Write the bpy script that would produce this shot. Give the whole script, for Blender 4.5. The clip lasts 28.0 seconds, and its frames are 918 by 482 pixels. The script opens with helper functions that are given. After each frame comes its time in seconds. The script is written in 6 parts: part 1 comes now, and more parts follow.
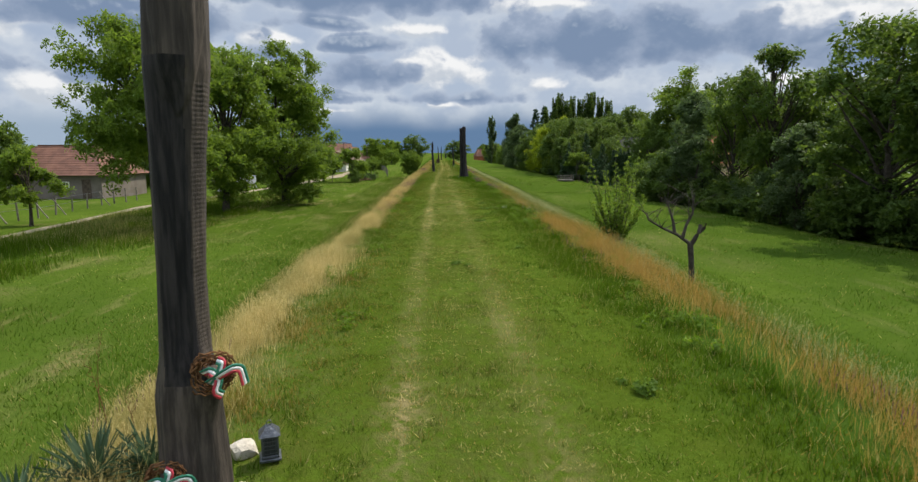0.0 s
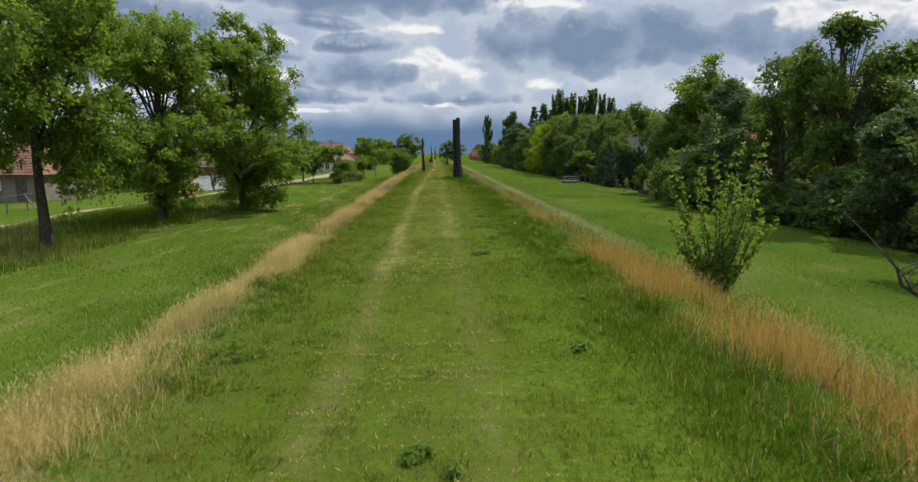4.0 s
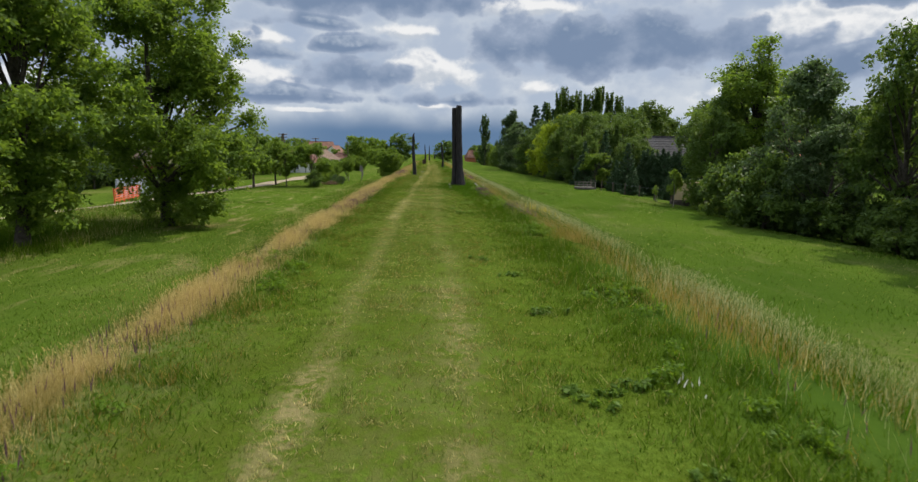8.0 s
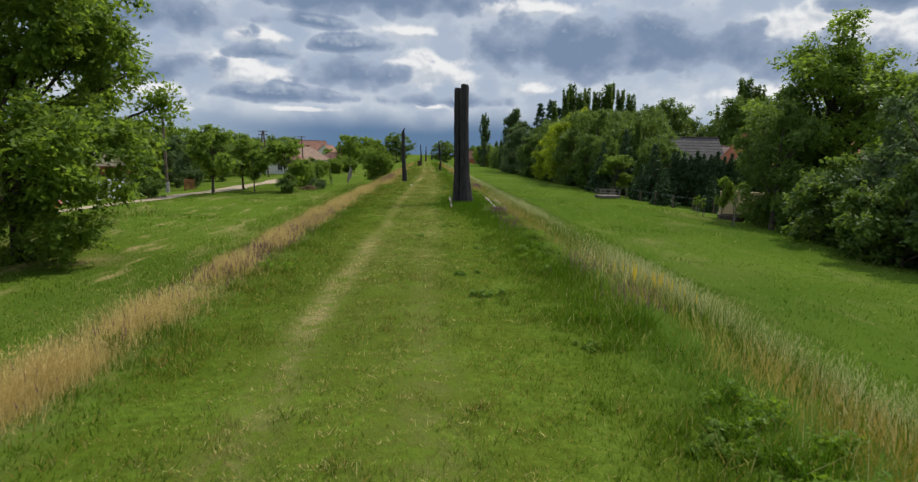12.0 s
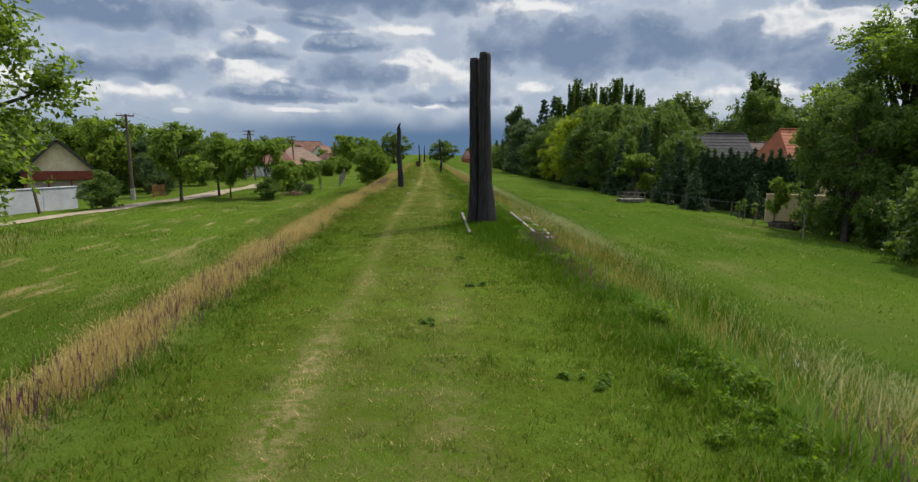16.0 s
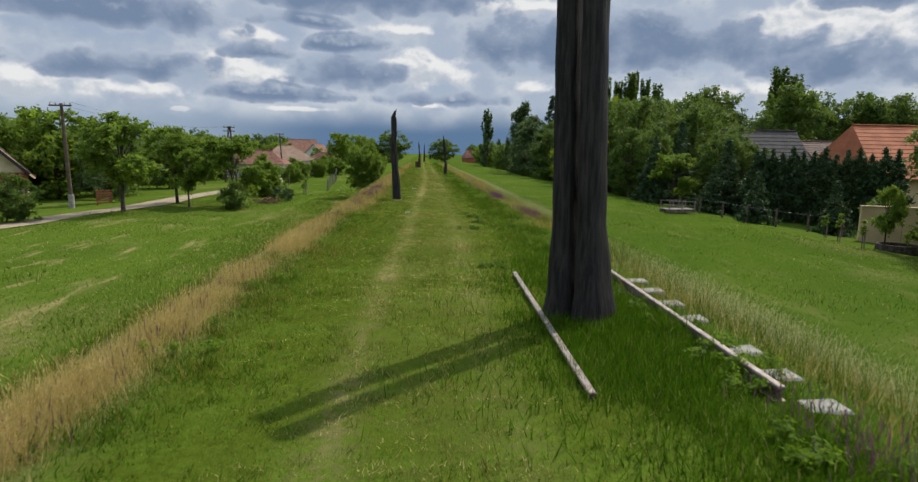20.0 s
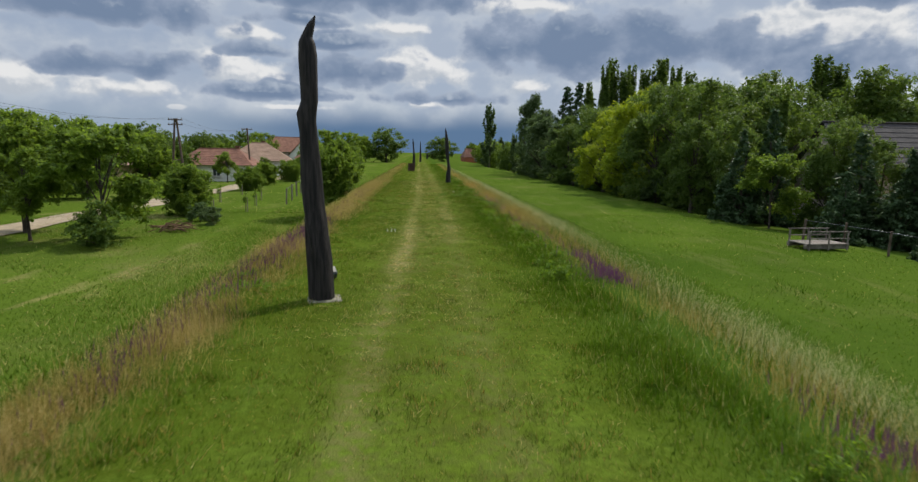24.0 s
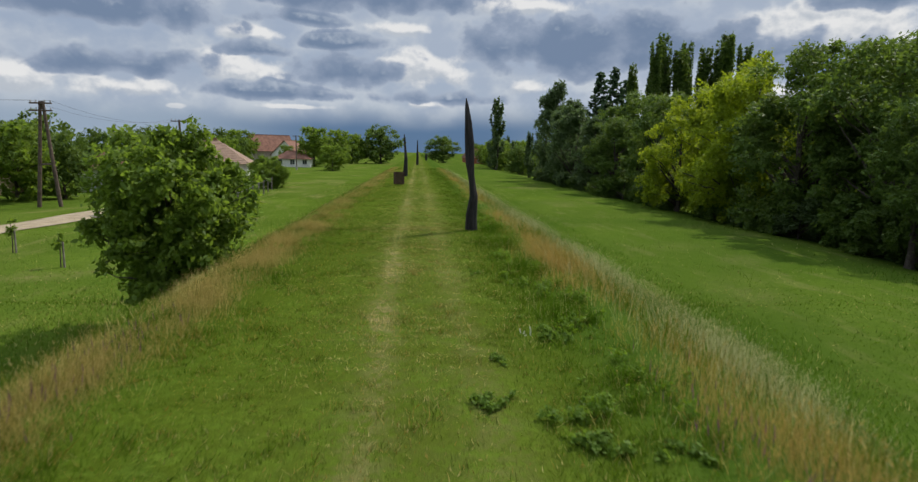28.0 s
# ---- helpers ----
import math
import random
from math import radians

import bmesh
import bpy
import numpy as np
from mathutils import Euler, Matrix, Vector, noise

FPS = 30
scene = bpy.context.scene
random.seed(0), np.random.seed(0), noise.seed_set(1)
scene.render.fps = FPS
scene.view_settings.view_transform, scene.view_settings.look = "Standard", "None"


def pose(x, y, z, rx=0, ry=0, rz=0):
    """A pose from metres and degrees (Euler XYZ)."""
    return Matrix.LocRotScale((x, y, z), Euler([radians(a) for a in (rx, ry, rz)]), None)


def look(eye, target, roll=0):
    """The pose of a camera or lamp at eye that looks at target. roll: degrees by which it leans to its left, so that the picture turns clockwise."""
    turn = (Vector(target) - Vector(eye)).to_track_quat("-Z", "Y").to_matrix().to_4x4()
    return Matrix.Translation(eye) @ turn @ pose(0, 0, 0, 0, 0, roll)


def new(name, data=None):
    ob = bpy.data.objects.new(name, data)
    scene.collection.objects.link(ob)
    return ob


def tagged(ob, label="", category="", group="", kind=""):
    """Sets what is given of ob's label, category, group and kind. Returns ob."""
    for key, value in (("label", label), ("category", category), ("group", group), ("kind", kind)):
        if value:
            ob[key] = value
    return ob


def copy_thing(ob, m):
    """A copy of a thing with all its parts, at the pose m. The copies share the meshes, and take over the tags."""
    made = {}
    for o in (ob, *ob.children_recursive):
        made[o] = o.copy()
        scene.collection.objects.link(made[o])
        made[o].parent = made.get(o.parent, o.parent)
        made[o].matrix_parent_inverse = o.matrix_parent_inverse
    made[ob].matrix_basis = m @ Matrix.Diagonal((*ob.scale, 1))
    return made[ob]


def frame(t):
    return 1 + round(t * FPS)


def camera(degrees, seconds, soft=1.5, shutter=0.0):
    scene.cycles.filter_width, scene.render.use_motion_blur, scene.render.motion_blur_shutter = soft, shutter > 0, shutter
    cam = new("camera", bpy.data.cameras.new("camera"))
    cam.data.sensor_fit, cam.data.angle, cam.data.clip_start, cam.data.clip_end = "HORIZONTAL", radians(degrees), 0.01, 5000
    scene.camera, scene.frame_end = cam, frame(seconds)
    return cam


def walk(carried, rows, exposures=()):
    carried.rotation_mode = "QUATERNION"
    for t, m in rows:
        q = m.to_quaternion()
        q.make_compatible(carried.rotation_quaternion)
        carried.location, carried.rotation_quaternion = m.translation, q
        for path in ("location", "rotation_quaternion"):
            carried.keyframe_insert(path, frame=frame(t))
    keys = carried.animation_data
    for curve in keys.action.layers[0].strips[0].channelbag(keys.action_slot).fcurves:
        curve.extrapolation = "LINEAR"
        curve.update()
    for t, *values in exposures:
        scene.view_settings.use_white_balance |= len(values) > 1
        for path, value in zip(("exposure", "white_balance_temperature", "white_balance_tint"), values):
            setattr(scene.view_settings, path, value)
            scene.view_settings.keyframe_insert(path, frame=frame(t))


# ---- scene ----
cam = camera(77.4, 28.0, soft=1.4, shutter=0.16)
PATH = [
    (0, (-0.595, -2.795, 2.212), (-0.525, -0.82, 1.905), -0.1),
    (0.5, (-0.637, -1.976, 2.167), (-0.565, -0.001, 1.858), 0.0),
    (1, (-0.647, -1.062, 2.121), (-0.574, 0.913, 1.812), -0.2),
    (1.5, (-0.592, -0.174, 2.058), (-0.519, 1.801, 1.753), -0.1),
    (2, (-0.516, 0.778, 2.001), (-0.44, 2.753, 1.696), 0.0),
    (2.5, (-0.44, 1.701, 1.958), (-0.362, 3.677, 1.654), 0.2),
    (3, (-0.349, 2.763, 1.897), (-0.266, 4.738, 1.595), 0.2),
    (3.5, (-0.248, 3.833, 1.883), (-0.163, 5.808, 1.578), 0.1),
    (5.5, (0.106, 9.17, 1.909), (0.211, 11.144, 1.605), 0.4),
    (6, (0.179, 10.469, 1.93), (0.294, 12.442, 1.627), 0.6),
    (6.5, (0.234, 11.724, 1.898), (0.349, 13.697, 1.595), 0.6),
    (7, (0.144, 13.072, 1.842), (0.255, 15.045, 1.538), 0.6),
    (7.5, (0.075, 14.291, 1.772), (0.18, 16.266, 1.472), 0.7),
    (8, (-0.035, 15.569, 1.791), (0.074, 17.543, 1.49), 0.8),
    (8.5, (-0.11, 16.839, 1.777), (0.002, 18.814, 1.481), 1.1),
    (9, (-0.174, 18.229, 1.787), (-0.058, 20.204, 1.489), 1.4),
    (9.5, (-0.171, 19.58, 1.767), (-0.056, 21.554, 1.469), 1.3),
    (10, (-0.139, 20.935, 1.769), (-0.022, 22.909, 1.471), 1.3),
    (10.5, (-0.096, 22.18, 1.779), (0.022, 24.154, 1.481), 1.3),
    (11, (-0.011, 23.45, 1.798), (0.109, 25.423, 1.498), 1.3),
    (11.5, (0.093, 24.53, 1.789), (0.215, 26.504, 1.492), 1.4),
    (12, (0.215, 25.61, 1.813), (0.335, 27.584, 1.515), 1.3),
    (12.5, (0.237, 26.543, 1.821), (0.357, 28.517, 1.522), 1.2),
    (14.5, (0.216, 29.716, 1.79), (0.34, 31.69, 1.491), 1.1),
    (15, (0.184, 30.519, 1.824), (0.31, 32.492, 1.525), 1.1),
    (15.5, (0.119, 31.297, 1.837), (0.244, 33.27, 1.537), 1.1),
    (16, (0.067, 32.161, 1.806), (0.192, 34.135, 1.507), 0.8),
    (16.5, (0.029, 33.012, 1.802), (0.155, 34.985, 1.502), 0.8),
    (17, (-0.016, 33.982, 1.797), (0.111, 35.955, 1.498), 0.9),
    (17.5, (-0.04, 34.911, 1.819), (0.084, 36.884, 1.518), 0.8),
    (18, (-0.059, 36.029, 1.809), (0.069, 38.002, 1.507), 0.8),
    (18.5, (-0.076, 37.155, 1.822), (0.055, 39.128, 1.519), 0.9),
    (19, (-0.115, 38.315, 1.863), (0.015, 40.288, 1.562), 0.8),
    (19.5, (-0.128, 39.622, 1.841), (0.005, 41.595, 1.54), 0.9),
    (20, (-0.16, 41.001, 1.816), (-0.03, 42.974, 1.515), 1.0),
    (20.5, (-0.179, 42.536, 1.831), (-0.048, 44.509, 1.527), 1.0),
    (21.5, (-0.322, 45.946, 1.858), (-0.19, 47.918, 1.554), 1.1),
    (23.5, (-0.079, 53.946, 1.884), (0.06, 55.918, 1.577), 1.2),
    (24, (0.089, 56.222, 1.889), (0.229, 58.194, 1.584), 1.1),
    (24.5, (0.221, 58.638, 1.891), (0.363, 60.609, 1.583), 1.2),
    (25, (0.333, 61.303, 1.886), (0.476, 63.274, 1.579), 1.1),
    (25.5, (0.387, 63.89, 1.866), (0.532, 65.862, 1.561), 1.8),
    (26, (0.542, 66.619, 1.914), (0.681, 68.591, 1.609), 1.1),
    (26.5, (0.614, 69.406, 1.942), (0.757, 71.377, 1.636), 1.2),
    (27, (0.561, 72.112, 1.969), (0.702, 74.083, 1.665), 1.2),
    (28, (0.493, 77.307, 2.016), (0.636, 79.278, 1.711), 1.3),
]
walk(cam, [(t, look(eye, target, roll)) for t, eye, target, roll in PATH], exposures=[(0.0, 0.23), (10.0, 0.15), (20.0, 0.07), (28.0, 0.0)])

# ---- light and sky ----
SUN_EL, SUN_AZ = radians(50), radians(46)
sun_data = bpy.data.lights.new("sun", "SUN")
sun_data.energy, sun_data.angle, sun_data.color = 4.3, radians(0.6), (1.0, 0.93, 0.82)
sun = new("sun", sun_data)
sun_dir = Vector((math.sin(SUN_AZ) * math.cos(SUN_EL), math.cos(SUN_AZ) * math.cos(SUN_EL), math.sin(SUN_EL)))
sun.rotation_euler = sun_dir.to_track_quat("Z", "Y").to_euler()
sun.location = (40, 80, 60)


class Nodes:
    """A short way to write node trees."""

    def __init__(self, tree):
        self.tree = tree
        tree.nodes.clear()

    def put(self, kind, props=(), **inputs):
        n = self.tree.nodes.new(kind)
        p = dict(props)
        if "operation" in p:
            n.operation = p["operation"]
        if "use_clamp" in p:
            n.use_clamp = p["use_clamp"]
        if "data_type" in p:
            n.data_type = p["data_type"]
        if "blend_type" in p:
            n.blend_type = p["blend_type"]
        if "interpolation_type" in p:
            n.interpolation_type = p["interpolation_type"]
        if "sky_type" in p:
            n.sky_type = p["sky_type"]
        if "sun_disc" in p:
            n.sun_disc = p["sun_disc"]
        if "sun_elevation" in p:
            n.sun_elevation = p["sun_elevation"]
        if "sun_rotation" in p:
            n.sun_rotation = p["sun_rotation"]
        if "feature" in p:
            n.feature = p["feature"]
        if "attribute_name" in p:
            n.attribute_name = p["attribute_name"]
        for k, v in inputs.items():
            self.wire(n, k, v)
        return n

    def wire(self, n, k, v):
        k = int(k[1:]) if k[0] == "i" and k[1:].isdigit() else k.replace("_", " ")
        if isinstance(v, bpy.types.NodeSocket):
            self.tree.links.new(v, n.inputs[k])
        else:
            n.inputs[k].default_value = v

    def math(self, op, a, b=0.0, c=0.0, clamp=False):
        n = self.put("ShaderNodeMath", {"operation": op, "use_clamp": clamp}, i0=a, i1=b, i2=c)
        return n.outputs[0]

    def mix(self, f, a, b, blend="MIX"):
        n = self.put("ShaderNodeMix", {"data_type": "RGBA", "blend_type": blend})
        for k, v in ((0, f), (6, a), (7, b)):
            if isinstance(v, bpy.types.NodeSocket):
                self.tree.links.new(v, n.inputs[k])
            else:
                n.inputs[k].default_value = v if k == 0 or len(v) == 4 else (*v, 1)
        return n.outputs[2]

    def noise(self, vec, scale, detail=4.0, rough=0.55, dist=0.0):
        n = self.put("ShaderNodeTexNoise", Vector=vec, Scale=scale, Detail=detail, Roughness=rough, Distortion=dist)
        return n.outputs[0]

    def ramp(self, f, *stops):
        n = self.put("ShaderNodeValToRGB", Fac=f)
        el = n.color_ramp.elements
        while len(el) < len(stops):
            el.new(0.5)
        for e, (p, c) in zip(el, stops):
            e.position = p
            e.color = (c, c, c, 1) if not isinstance(c, tuple) else (*c, 1)
        return n.outputs[0]

    def smooth(self, v, lo, hi):
        n = self.put("ShaderNodeMapRange", {"interpolation_type": "SMOOTHSTEP"}, i0=v, i1=lo, i2=hi)
        return n.outputs[0]


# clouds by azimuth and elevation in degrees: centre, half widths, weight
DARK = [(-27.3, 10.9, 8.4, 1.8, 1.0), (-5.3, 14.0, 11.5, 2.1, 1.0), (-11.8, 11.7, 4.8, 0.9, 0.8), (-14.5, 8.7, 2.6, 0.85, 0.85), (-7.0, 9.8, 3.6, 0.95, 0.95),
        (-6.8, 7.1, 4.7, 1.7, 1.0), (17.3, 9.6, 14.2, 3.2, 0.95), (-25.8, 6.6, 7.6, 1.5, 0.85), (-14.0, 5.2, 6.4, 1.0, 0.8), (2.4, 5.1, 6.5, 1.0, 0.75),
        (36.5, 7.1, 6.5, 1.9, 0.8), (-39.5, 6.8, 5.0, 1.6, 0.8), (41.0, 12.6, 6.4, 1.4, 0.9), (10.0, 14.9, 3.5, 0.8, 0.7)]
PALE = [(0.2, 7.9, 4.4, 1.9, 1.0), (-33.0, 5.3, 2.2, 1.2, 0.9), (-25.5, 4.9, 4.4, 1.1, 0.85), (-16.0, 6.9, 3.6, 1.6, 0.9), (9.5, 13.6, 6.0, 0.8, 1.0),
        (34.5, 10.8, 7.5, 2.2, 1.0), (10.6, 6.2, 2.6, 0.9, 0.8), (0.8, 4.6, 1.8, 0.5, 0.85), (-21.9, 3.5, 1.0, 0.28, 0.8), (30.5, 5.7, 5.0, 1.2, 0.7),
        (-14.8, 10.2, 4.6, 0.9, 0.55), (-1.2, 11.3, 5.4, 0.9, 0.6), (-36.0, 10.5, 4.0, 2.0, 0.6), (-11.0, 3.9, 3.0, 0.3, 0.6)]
world = bpy.data.worlds.new("sky")
world.use_nodes = True
scene.world = world
w = Nodes(world.node_tree)
way = w.put("ShaderNodeTexCoord").outputs["Generated"]


def sky_frame(vec):
    """Azimuth and elevation in degrees, wide and fine billows, of a direction."""
    q = w.put("ShaderNodeSeparateXYZ", Vector=vec)
    a = w.math("MULTIPLY", w.math("ARCTAN2", q.outputs[0], q.outputs[1]), 57.2958)
    e = w.math("MULTIPLY", w.math("ARCSINE", q.outputs[2]), 57.2958)
    stretched = w.put("ShaderNodeVectorMath", {"operation": "MULTIPLY"}, i0=vec, i1=(1, 1, 1.3)).outputs[0]
    return a, e, w.noise(stretched, 6.0, 2, 0.5), w.noise(stretched, 17.0, 6, 0.5)


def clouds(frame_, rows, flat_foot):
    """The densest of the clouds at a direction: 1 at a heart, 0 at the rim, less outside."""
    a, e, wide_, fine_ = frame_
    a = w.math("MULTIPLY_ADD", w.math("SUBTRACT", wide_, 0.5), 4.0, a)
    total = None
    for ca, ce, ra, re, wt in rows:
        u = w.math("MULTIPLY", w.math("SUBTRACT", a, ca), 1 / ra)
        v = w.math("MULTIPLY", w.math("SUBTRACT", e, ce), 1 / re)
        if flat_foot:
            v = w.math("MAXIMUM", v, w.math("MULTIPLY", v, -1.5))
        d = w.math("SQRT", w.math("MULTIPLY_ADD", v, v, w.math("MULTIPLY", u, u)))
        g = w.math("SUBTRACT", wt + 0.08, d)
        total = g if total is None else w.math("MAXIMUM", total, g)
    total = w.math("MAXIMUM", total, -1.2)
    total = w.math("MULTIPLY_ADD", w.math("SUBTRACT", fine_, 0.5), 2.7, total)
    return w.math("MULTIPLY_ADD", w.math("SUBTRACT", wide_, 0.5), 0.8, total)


here = sky_frame(way)
az, elev, n1, n2 = here
sunward = sky_frame(w.put("ShaderNodeVectorMath", {"operation": "ADD"}, i0=way, i1=(0.004, 0.0, 0.007)).outputs[0])
n3 = w.noise(w.put("ShaderNodeVectorMath", {"operation": "MULTIPLY"}, i0=way, i1=(1, 1, 2.4)).outputs[0], 3.4, 7, 0.55)
nishita = w.put("ShaderNodeTexSky", {"sky_type": "NISHITA", "sun_disc": False, "sun_elevation": SUN_EL, "sun_rotation": SUN_AZ})
clear = w.mix(1.0, nishita.outputs[0], (0.085, 0.085, 0.085), "MULTIPLY")
cover = w.smooth(w.math("MULTIPLY_ADD", n2, 0.3, n3), 0.46, 0.70)
haze = w.mix(w.smooth(n2, 0.36, 0.66), (0.44, 0.515, 0.64), (0.63, 0.685, 0.755))
sky = w.mix(w.math("MULTIPLY_ADD", cover, 0.5, 0.45), w.mix(0.55, clear, (0.36, 0.45, 0.66)), haze)
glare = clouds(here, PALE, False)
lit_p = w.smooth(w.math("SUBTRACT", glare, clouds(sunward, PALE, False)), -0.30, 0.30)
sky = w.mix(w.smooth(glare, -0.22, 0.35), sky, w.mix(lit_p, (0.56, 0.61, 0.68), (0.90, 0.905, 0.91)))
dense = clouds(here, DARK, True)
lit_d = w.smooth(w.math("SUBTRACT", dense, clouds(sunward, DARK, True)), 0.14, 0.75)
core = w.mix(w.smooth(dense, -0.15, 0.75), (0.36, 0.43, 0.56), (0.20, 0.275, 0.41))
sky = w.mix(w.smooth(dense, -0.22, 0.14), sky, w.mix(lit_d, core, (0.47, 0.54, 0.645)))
low = w.smooth(w.math("MULTIPLY_ADD", w.math("SUBTRACT", n1, 0.5), 2.4, elev), 4.6, 2.0)
middle = w.smooth(w.math("ABSOLUTE", w.math("ADD", az, 1.0)), 24.0, 7.0)
rain = w.mix(middle, (0.35, 0.44, 0.56), (0.125, 0.215, 0.36))
sky = w.mix(low, sky, rain)
zenith = w.math("MULTIPLY_ADD", w.smooth(elev, 15.0, 65.0), 1.7, 1.0)
sky = w.mix(1.0, sky, w.put("ShaderNodeCombineColor", Red=zenith, Green=zenith, Blue=zenith).outputs[0], "MULTIPLY")
back = w.put("ShaderNodeBackground", Color=sky, Strength=0.86)
w.put("ShaderNodeOutputWorld", Surface=back.outputs[0])


# ---- materials ----
def material(name, build, rough=0.85, spec=0.3, metal=0.0):
    m = bpy.data.materials.new(name)
    m.use_nodes = True
    g = Nodes(m.node_tree)
    where = g.put("ShaderNodeTexCoord").outputs["Object"]
    colour, height = build(g, where)
    p = g.put("ShaderNodeBsdfPrincipled", Base_Color=colour, Roughness=rough, Metallic=metal)
    p.inputs["Specular IOR Level"].default_value = spec
    if height is not None:
        b = g.put("ShaderNodeBump", Strength=0.6, Distance=0.02, Height=height)
        g.tree.links.new(b.outputs[0], p.inputs["Normal"])
    g.put("ShaderNodeOutputMaterial", Surface=p.outputs[0])
    return m


def plain(name, a, b, scale=3.0, rough=0.8, spec=0.3, metal=0.0, fine=40.0):
    def build(g, where):
        n = g.noise(where, scale, 5)
        f = g.noise(where, fine, 4)
        c = g.mix(g.smooth(n, 0.3, 0.7), a, b)
        c = g.mix(g.math("MULTIPLY", g.smooth(f, 0.4, 0.75), 0.35), c, tuple(v * 0.6 for v in a))
        return c, f
    return material(name, build, rough, spec, metal)


def leaf_material(name, dark, light, through_col, thin=0.5):
    m = bpy.data.materials.new(name)
    m.use_nodes = True
    g = Nodes(m.node_tree)
    isl = g.put("ShaderNodeNewGeometry").outputs["Random Per Island"]
    rnd = g.put("ShaderNodeObjectInfo").outputs["Random"]
    where = g.put("ShaderNodeTexCoord").outputs["Object"]
    c = g.mix(isl, dark, light)
    c = g.mix(g.math("MULTIPLY", g.noise(where, 0.7, 3), 0.5), c, tuple(0.5 * (a + b) * 1.25 for a, b in zip(dark, light)))
    c = g.mix(g.math("MULTIPLY", rnd, 0.35), c, tuple(v * 0.62 for v in light))
    p = g.put("ShaderNodeBsdfPrincipled", Base_Color=c, Roughness=0.6)
    p.inputs["Specular IOR Level"].default_value = 0.16
    t = g.put("ShaderNodeBsdfTranslucent", Color=g.mix(0.5, c, through_col))
    s = g.put("ShaderNodeMixShader", i0=thin, i1=p.outputs[0], i2=t.outputs[0])
    g.put("ShaderNodeOutputMaterial", Surface=s.outputs[0])
    return m


LEAF_MID = leaf_material("leaf_mid", (0.046, 0.084, 0.013), (0.158, 0.230, 0.032), (0.33, 0.48, 0.035))
LEAF_DARK = leaf_material("leaf_dark", (0.031, 0.060, 0.013), (0.102, 0.162, 0.030), (0.26, 0.38, 0.035), 0.38)
LEAF_BRIGHT = leaf_material("leaf_bright", (0.11, 0.165, 0.010), (0.23, 0.30, 0.018), (0.50, 0.60, 0.02))
LEAF_GREY = leaf_material("leaf_grey", (0.042, 0.070, 0.027), (0.105, 0.152, 0.056), (0.16, 0.25, 0.055), 0.42)
NEEDLE = leaf_material("needle", (0.026, 0.052, 0.022), (0.062, 0.105, 0.040), (0.06, 0.12, 0.03), 0.25)
BARK = plain("bark", (0.045, 0.036, 0.028), (0.10, 0.085, 0.068), 6, 0.95, 0.1)


def straw_ramp(g, tint, isl):
    green = g.mix(isl, (0.034, 0.068, 0.004), (0.122, 0.182, 0.012))
    straw = g.mix(isl, (0.45, 0.335, 0.105), (0.95, 0.77, 0.37))
    return g.mix(tint, green, straw)


def blade_material():
    m = bpy.data.materials.new("grass_blade")
    m.use_nodes = True
    g = Nodes(m.node_tree)
    isl = g.put("ShaderNodeNewGeometry").outputs["Random Per Island"]
    tint = g.put("ShaderNodeAttribute", {"attribute_name": "tint"}).outputs["Fac"]
    hue = g.put("ShaderNodeAttribute", {"attribute_name": "hue"}).outputs["Fac"]
    deep = g.put("ShaderNodeAttribute", {"attribute_name": "deep"}).outputs["Fac"]
    c = straw_ramp(g, tint, isl)
    # deep: lush green, and the self-shade of long grass mixed into the colour
    c = g.mix(deep, c, g.mix(isl, (0.020, 0.060, 0.003), (0.068, 0.152, 0.007)))
    c = g.mix(hue, c, g.mix(isl, (0.22, 0.115, 0.020), (0.46, 0.255, 0.046)))
    d = g.put("ShaderNodeBsdfPrincipled", Base_Color=c, Roughness=0.9)
    d.inputs["Specular IOR Level"].default_value = 0.0
    t = g.put("ShaderNodeBsdfTranslucent", Color=c)
    s = g.put("ShaderNodeMixShader", i0=0.5, i1=d.outputs[0], i2=t.outputs[0])
    g.put("ShaderNodeOutputMaterial", Surface=s.outputs[0])
    return m


BLADE = blade_material()
FEATHER = leaf_material("feather_grass", (0.13, 0.16, 0.04), (0.48, 0.46, 0.24), (0.48, 0.46, 0.22))
SALVIA = leaf_material("salvia_flower", (0.075, 0.038, 0.052), (0.18, 0.080, 0.125), (0.16, 0.07, 0.11))
WEED = leaf_material("weed_leaf", (0.060, 0.115, 0.012), (0.120, 0.195, 0.022), (0.22, 0.34, 0.03))


